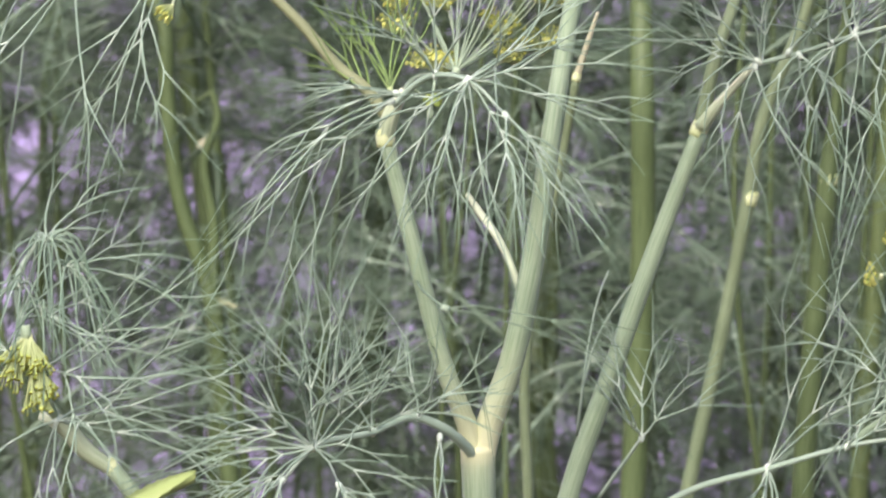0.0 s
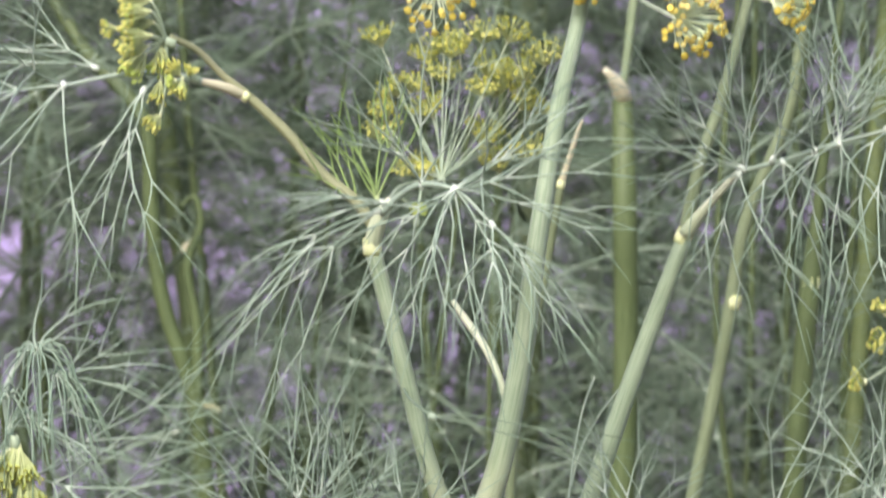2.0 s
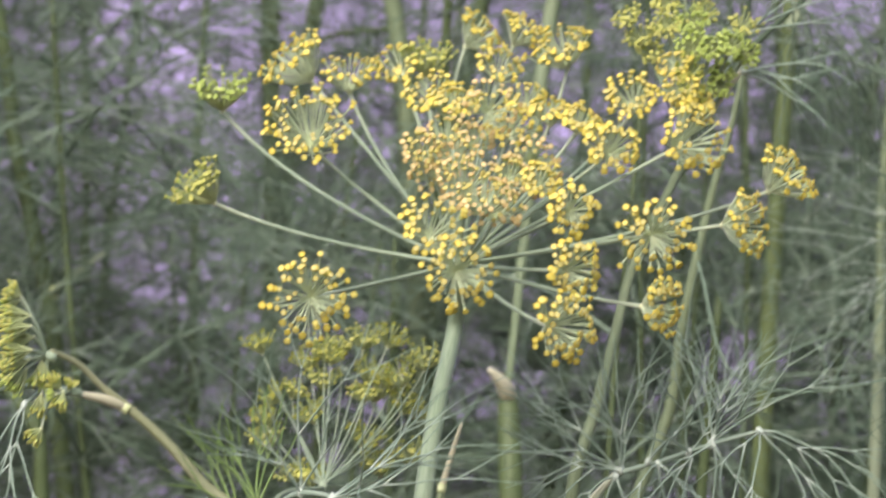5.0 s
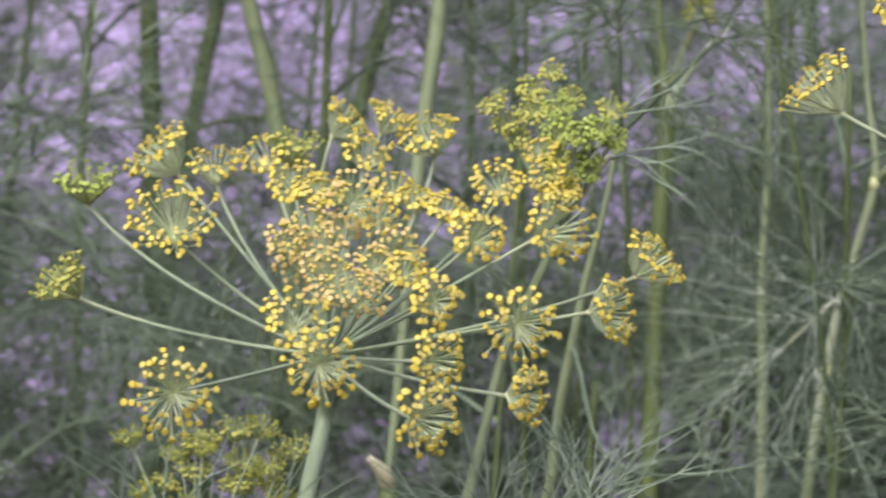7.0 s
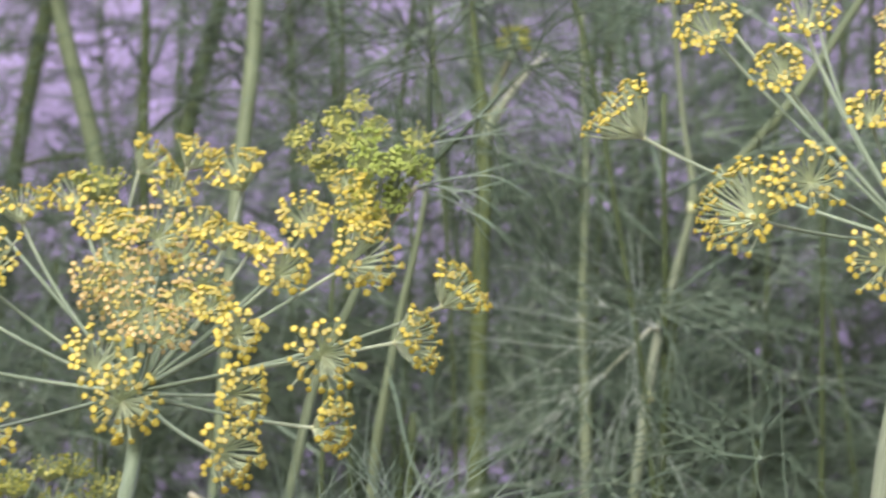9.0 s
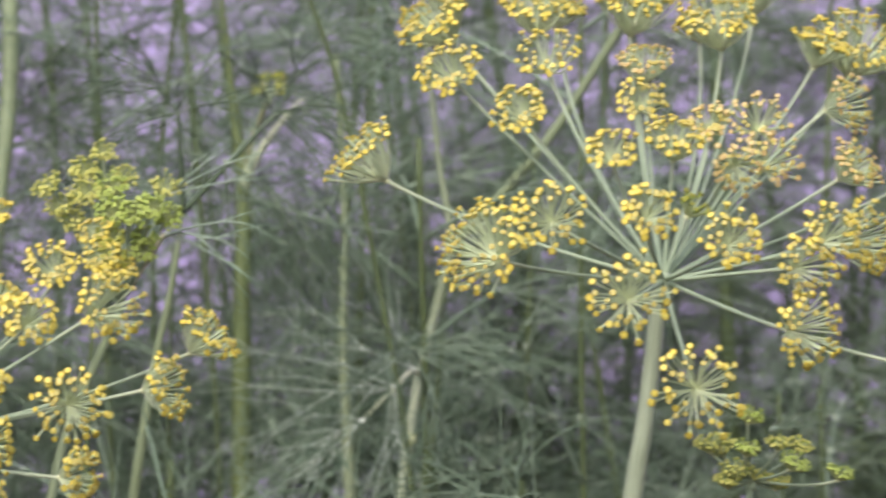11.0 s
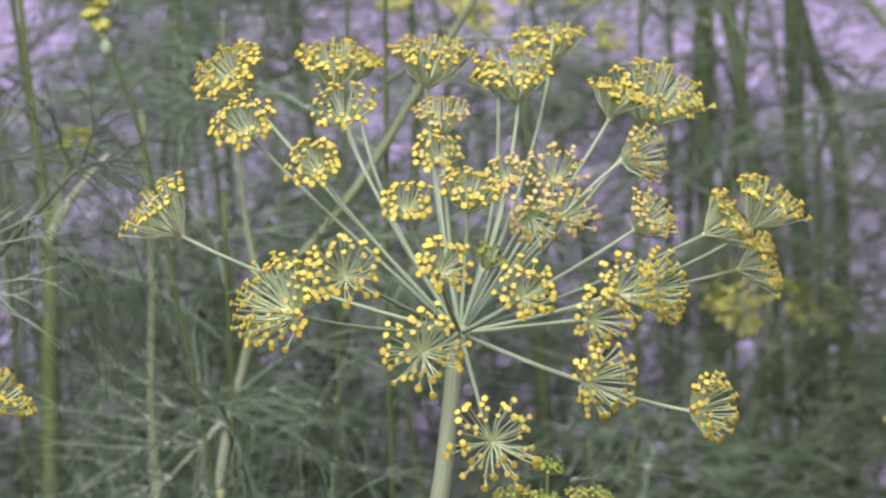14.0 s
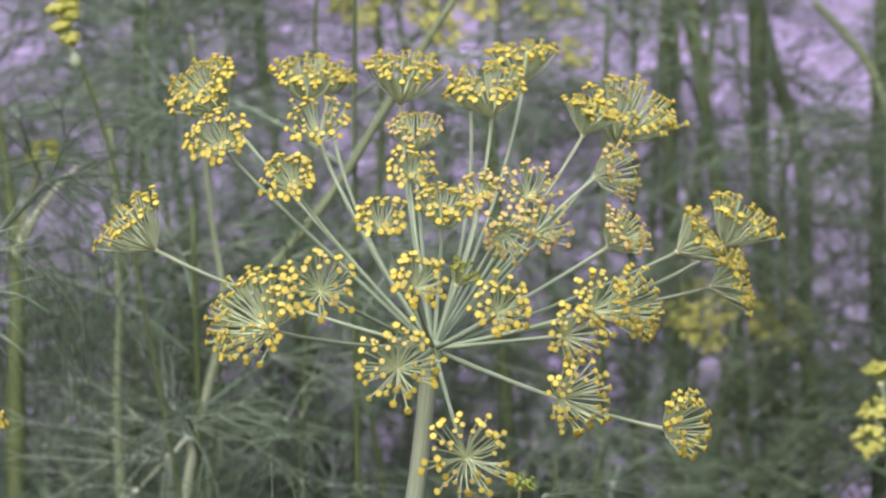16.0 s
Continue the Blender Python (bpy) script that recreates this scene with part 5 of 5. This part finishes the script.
for x, y, r, q in ((0.28, 0.82, 0.0046, ((0.3629, 0.82, 1.0502), (0.3655, 0.82, 1.1408), (0.37, 0.82, 1.258))), (0.37, 0.86, 0.0052, ((0.4144, 0.86, 1.0231), (0.415, 0.86, 1.1291), (0.419, 0.86, 1.2623))), (0.42, 0.9, 0.0044, ((0.4419, 0.9, 1.0606), (0.4415, 0.9, 1.1447), (0.432, 0.9, 1.1803), (0.416, 0.9, 1.2543))), (0.45, 0.84, 0.0044, ((0.4633, 0.84, 1.0576), (0.4678, 0.84, 1.1392), (0.4773, 0.84, 1.2582))), (0.32, 0.75, 0.0036, ((0.3788, 0.75, 1.0574), (0.3728, 0.75, 1.1226), (0.3673, 0.75, 1.1729), (0.365, 0.75, 1.2358))), (-0.17, 0.62, 0.0044, ((-0.1394, 0.62, 1.0166), (-0.142, 0.62, 1.0852), (-0.1444, 0.62, 1.1653))), (-0.12, 0.7, 0.004, ((-0.1334, 0.7, 1.07), (-0.1256, 0.7, 1.1132), (-0.1188, 0.7, 1.1444), (-0.111, 0.7, 1.1853))), (0.0, 0.7, 0.004, ((-0.064, 0.7, 1.0708), (-0.055, 0.7, 1.114), (-0.0481, 0.7, 1.1381), (-0.0367, 0.7, 1.1861)))):
    back_plant(x, y, q, (r,) * len(q), "tall dill stem far behind, green darkened as in shade")


def far_umbel(owner, hub, tips, r, kind, label):
    u = umbel(owner, hub, (0, 0, 1), label, 0.0018)
    h = Vector(hub)
    for q in tips:
        umbellet(u, q, (Vector(q) - h).normalized() + Vector((0, -0.5, 0.5)), r, n=24, kind=kind, size=0.0015)


T1 = back_plant(0.33, 0.68, [(0.3511, 0.68, 0.9788), (0.356, 0.68, 1.0078), (0.3619, 0.68, 1.0315)], (0.004, 0.0034, 0.0028), "far dill plant with a yellow green umbel")
far_umbel(T1, (0.3619, 0.68, 1.0327), [(0.3409, 0.66, 1.0508), (0.3534, 0.7, 1.0614), (0.3453, 0.64, 1.043), (0.3692, 0.7, 1.056), (0.372, 0.66, 1.0449), (0.383, 0.68, 1.0403), (0.3817, 0.72, 1.0538), (0.3924, 0.7, 1.0503), (0.3505, 0.64, 1.0521)], 0.0115, 2, "soft yellow green umbel far behind")
T2 = back_plant(0.24, 0.66, [(0.2624, 0.660, 1.0963), (0.2616, 0.660, 1.1341), (0.2600, 0.660, 1.1554)], (0.0038, 0.0034, 0.0028), "far dill plant with a tall yellow umbel")
far_umbel(T2, (0.2590, 0.660, 1.1601), [(0.2114, 0.640, 1.1796), (0.2233, 0.660, 1.1896), (0.2324, 0.620, 1.1781), (0.2414, 0.620, 1.1697), (0.2508, 0.600, 1.1777), (0.2661, 0.660, 1.1884), (0.2773, 0.640, 1.1801), (0.2922, 0.660, 1.1830), (0.2907, 0.640, 1.1621), (0.2076, 0.670, 1.1876)], 0.0112, 2, "blurred yellow umbel behind the large one")
T3 = back_plant(0.1, 0.3, [(0.0930, 0.300, 1.0770), (0.0850, 0.300, 1.1150), (0.0780, 0.300, 1.1370)], (0.0010, 0.0009, 0.0008), "dill plant with a narrow yellow green bud")
far_umbel(T3, (0.0770, 0.300, 1.1370), [(0.0760, 0.300, 1.1410), (0.0730, 0.300, 1.1450), (0.0760, 0.300, 1.1490), (0.0720, 0.300, 1.1510), (0.0750, 0.300, 1.1540), (0.0740, 0.300, 1.1580), (0.0760, 0.300, 1.1520)], 0.004, 2, "narrow yellow green umbel in bud")
T4 = back_plant(0.33, 0.3, [(0.3462, 0.3, 0.9594), (0.3453, 0.3, 0.982), (0.3451, 0.3, 0.9971)], (0.0024, 0.0022, 0.0018), "dill plant with a yellow umbel at its tip")
far_umbel(T4, (0.3451, 0.3, 0.9981), [(0.3397, 0.3, 1.0068), (0.3352, 0.29, 0.9993), (0.3436, 0.31, 1.02), (0.3523, 0.3, 1.0082), (0.3508, 0.3, 1.0177)], 0.008, 2, "yellow umbel just opening")

# ---- leaves between the rows ----
leaf(P3, 71, [((0.0352, 0.14, 0.9612), (0.1, -0.2, 0.8), 5, 0.018, 2, 1.3, 0.05), ((0.0859, 0.14, 0.9649), (0.0, -0.2, 0.7), 5, 0.018, 2, 1.3, 0.05), ((0.061, 0.15, 0.9593), (0.1, -0.2, 0.9), 4, 0.016, 2, 1.2, 0.05), ((0.1023, 0.14, 0.9606), (0.0, -0.2, 0.6), 4, 0.018, 2, 1.3, 0.05)], [([(0.0210, 0.170, 0.9970), (0.0352, 0.14, 0.9612), (0.061, 0.15, 0.9593), (0.0859, 0.14, 0.9649), (0.1023, 0.14, 0.9606)], (0.0006, 0.0005, 0.0004, 0.0003))], LEAF_HALF_SHADED, "spreading feathery dill leaf between the rows")
leaf(P6, 72, [((0.1264, 0.12, 0.9718), (0.0, -0.2, 0.5), 6, 0.018, 2, 1.5, 0.1), ((0.1169, 0.13, 0.9731), (-0.5, -0.2, 0.6), 6, 0.018, 2, 1.1, 0.05)], [([(0.1321, 0.2, 0.9354), (0.1264, 0.12, 0.9718)], (0.0009, 0.0006)), ([(0.1264, 0.12, 0.9718), (0.1169, 0.13, 0.9731)], (0.0006, 0.0005))], LEAF_HALF_SHADED)
leaf(P3, 73, [((0.0336, 0.16, 1.0878), (0.0, -0.2, 0.2), 8, 0.019, 2, 1.5, 0.1), ((0.0619, 0.16, 1.0865), (0.4, -0.2, 0.2), 8, 0.019, 2, 1.5, 0.1), ((0.0471, 0.16, 1.073), (0.5, -0.3, -0.6), 7, 0.018, 2, 1.2, 0.2)], [([(0.0340, 0.170, 1.0590), (0.0336, 0.16, 1.0878)], (0.001, 0.0006)), ([(0.0340, 0.170, 1.0590), (0.0619, 0.16, 1.0865)], (0.001, 0.0006))], LEAF_SHADED)


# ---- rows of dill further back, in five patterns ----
def row_plant(seed, height, dense, mat=LEAF_SHADED, thread=0.00056, thick=0.8):
    rng = random.Random(seed)
    e = plant(0, 0, "slender dill plant with feathery leaves coloured as in shade", "dill plants in the rows behind")
    pts = [Vector((0, 0, -0.02))]
    x = y = 0.0
    n = 8
    for i in range(1, n + 1):
        x += rng.uniform(-0.018, 0.018)
        y += rng.uniform(-0.018, 0.018)
        pts.append(Vector((x, y, height * i / n)))
    stem(e, pts, [thick * r for r in (0.0052, 0.0048, 0.0042, 0.0038, 0.0032, 0.0026, 0.0018)], STEM_DARK_SHADED, "stem", (0, 0), 9)
    line = curve(pts, 8)
    for i in range(dense):
        s = (i + rng.random()) / dense
        z = 0.6 + 0.3 * s if height < 0.95 else 0.58 + 0.9 * s if s < 0.31 else 0.86 + 0.43 * (s - 0.31) if s < 0.63 else 1.0 + (height - 1.02) * (s - 0.63) / 0.37
        at = min(line, key=lambda q: abs(q.z - z))
        a = 2.4 * i + rng.uniform(-0.4, 0.4)
        d = Vector((math.cos(a), math.sin(a), rng.uniform(0.25, 0.8))).normalized()
        L = rng.uniform(0.06, 0.12) * (1.15 - 0.35 * z / height)
        q1, q2 = at + d * L * 0.5, at + d * L + Vector((0, 0, -0.012))
        side = d.cross(Vector((0, 0, 1))).normalized()
        wh = [(q2, d, 6, 0.024, 2, 1.1, 0.12), (q1, side + d * 0.5, 4, 0.022, 2, 0.8, 0.12), (q1, d * 0.5 - side, 4, 0.022, 2, 0.8, 0.12)]
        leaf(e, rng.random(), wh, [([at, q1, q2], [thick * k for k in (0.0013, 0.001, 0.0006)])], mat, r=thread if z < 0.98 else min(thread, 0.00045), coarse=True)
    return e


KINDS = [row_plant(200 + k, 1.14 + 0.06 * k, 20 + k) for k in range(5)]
rng = random.Random(5)
places = []
for row in range(5):
    y = 0.42 + row * 0.24
    x = -0.34 - 0.03 * row + rng.uniform(0, 0.06)
    while x < 0.44 + 0.06 * row:
        places.append((x, y + rng.uniform(-0.09, 0.09)))
        x += rng.uniform(0.05, 0.15)
    for side in (-1, 1):
        places += [(0.05 + side * (0.5 + 0.05 * row + 0.17 * k + rng.uniform(-0.04, 0.04)), y + rng.uniform(-0.09, 0.09)) for k in range(2)]
places = [p for k, p in enumerate(places) if not (-0.17 < p[0] < 0.05 and p[1] > 0.5 and k % 5) and not (0.2 < p[0] < 0.5 and k % 3 == 1)]
places = [p for p in places if not (0.27 < p[0] < 0.38 and p[1] < 0.62)]
places += [(-0.2, 0.58), (0.31, 0.84), (0.36, 0.95), (0.39, 0.76), (0.42, 0.62), (0.45, 0.78), (-0.25, 0.72), (0.09, 0.82), (0.14, 0.72), (0.41, 0.5)]
places = [(x, y + 0.16 if 0.0 < x < 0.24 and y < 0.55 else y) for x, y in places]
for i, (x, y) in enumerate(places):
    m = pose(x, y, 0, rng.uniform(-4, 4), rng.uniform(-4, 4), rng.uniform(0, 360))
    if i < 5:
        KINDS[i].matrix_basis = m
    else:
        copy_thing(KINDS[i % 5], m)

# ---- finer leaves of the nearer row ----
LOW = row_plant(340, 0.92, 12, LEAF_HALF_SHADED, 0.00045, 0.6)
for i, (x, y) in enumerate(((-0.12, 0.55), (-0.06, 0.62), (0.0, 0.56), (-0.16, 0.66), (0.08, 0.6), (-0.2, 0.75), (-0.11, 0.78), (-0.03, 0.74), (0.04, 0.8), (-0.08, 0.9), (0.0, 0.94), (-0.15, 0.92), (0.09, 0.9), (-0.25, 0.62))):
    m = pose(x, y, 0, rng.uniform(-3, 3), rng.uniform(-3, 3), rng.uniform(0, 360))
    if i:
        copy_thing(LOW, m)
    else:
        LOW.matrix_basis = m
NEAR = [row_plant(300 + k, 0.99 + 0.05 * k, 10 + k, LEAF_HALF_SHADED, 0.00042, 0.6) for k in range(3)]
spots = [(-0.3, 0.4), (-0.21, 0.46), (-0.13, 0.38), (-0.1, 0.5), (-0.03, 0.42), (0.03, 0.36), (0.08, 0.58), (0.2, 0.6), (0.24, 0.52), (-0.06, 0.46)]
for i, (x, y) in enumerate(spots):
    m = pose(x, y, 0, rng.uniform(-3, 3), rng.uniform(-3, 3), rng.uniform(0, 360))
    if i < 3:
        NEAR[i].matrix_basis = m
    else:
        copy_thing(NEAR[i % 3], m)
TALL = [row_plant(320 + k, 1.2, 15, LEAF_HALF_SHADED, 0.00042, 0.6) for k in range(2)]
for i, (x, y) in enumerate(((0.04, 0.55), (-0.26, 0.5), (0.0, 0.5), (0.12, 0.56), (0.3, 0.6), (-0.33, 0.62))):
    m = pose(x, y, 0, rng.uniform(-3, 3), rng.uniform(-3, 3), rng.uniform(0, 360))
    if i < 2:
        TALL[i].matrix_basis = m
    else:
        copy_thing(TALL[i % 2], m)

# ---- fine-leaved shoots between the near plants and the rows ----
def shoot(seed, height, mat):
    rng = random.Random(seed)
    e = plant(0, 0, "thin dill shoot with fine grey green threadlike leaves", "dill shoots between the rows")
    pts = [Vector((rng.uniform(-0.012, 0.012), rng.uniform(-0.012, 0.012), -0.02 + (height + 0.02) * i / 6)) for i in range(7)]
    stem(e, pts, (0.0022, 0.002, 0.0018, 0.0015, 0.0012, 0.0008), STEM_DARK_SHADED, "stem", (0, 0), 8)
    line = curve(pts, 8)
    z, i = 0.78, rng.randrange(4)
    while z < height - 0.03:
        at = min(line, key=lambda q: abs(q.z - z))
        a = 2.4 * i + rng.uniform(-0.5, 0.5)
        d = Vector((math.cos(a), math.sin(a) * 0.6, rng.uniform(0.3, 0.9))).normalized()
        L = rng.uniform(0.05, 0.085)
        q1, q2, q3 = at + d * L * 0.45, at + d * L * 0.8 + Vector((0, 0, -0.004)), at + d * L * 1.1 + Vector((0, 0, -0.012))
        side = d.cross(Vector((0, 0, 1))).normalized()
        wh = [(q3, d, 4, 0.021, 2, 1.0, 0.12), (q2, d + side, 3, 0.02, 2, 0.9, 0.1), (q2, d - side, 3, 0.02, 2, 0.9, 0.1), (q1, side + d * 0.4, 2, 0.021, 2, 0.7, 0.1), (q1, d * 0.4 - side, 2, 0.021, 2, 0.7, 0.1)]
        leaf(e, rng.random(), wh, [([at, q1, q2, q3], (0.0008, 0.0006, 0.0005, 0.0004))], mat, r=0.00025)
        z += rng.uniform(0.035, 0.06)
        i += 1
    return e


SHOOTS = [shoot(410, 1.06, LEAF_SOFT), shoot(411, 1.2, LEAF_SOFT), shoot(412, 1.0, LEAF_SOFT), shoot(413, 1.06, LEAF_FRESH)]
bed = [(0.03, 0.3, 0), (0.07, 0.4, 1), (-0.06, 0.34, 2), (0.42, 0.74, 3), (-0.2, 0.36, 0), (0.11, 0.43, 1), (0.24, 0.36, 2), (0.05, 0.45, 0), (0.19, 0.36, 1), (-0.12, 0.4, 2), (0.14, 0.48, 0), (0.01, 0.38, 1), (0.29, 0.45, 2), (0.37, 0.66, 1), (0.42, 0.7, 1), (0.46, 0.74, 1), (0.5, 0.8, 1), (0.09, 0.54, 1), (0.06, 0.6, 1), (0.13, 0.62, 1), (-0.15, 0.46, 2), (-0.13, 0.54, 2), (0.47, 0.8, 3), (0.4, 0.86, 3)]
for i, (x, y, k) in enumerate(bed):
    m = pose(x, y, 0, rng.uniform(-3, 3), rng.uniform(-3, 3), rng.uniform(0, 360))
    if i < 4:
        SHOOTS[k].matrix_basis = m
    else:
        copy_thing(SHOOTS[k], m)
for k, x, y, turn in ((2, 0.05, 0.64, 40), (4, 0.1, 0.7, 170)):
    copy_thing(KINDS[k], pose(x, y, 0, 1.5, -2.0, turn))
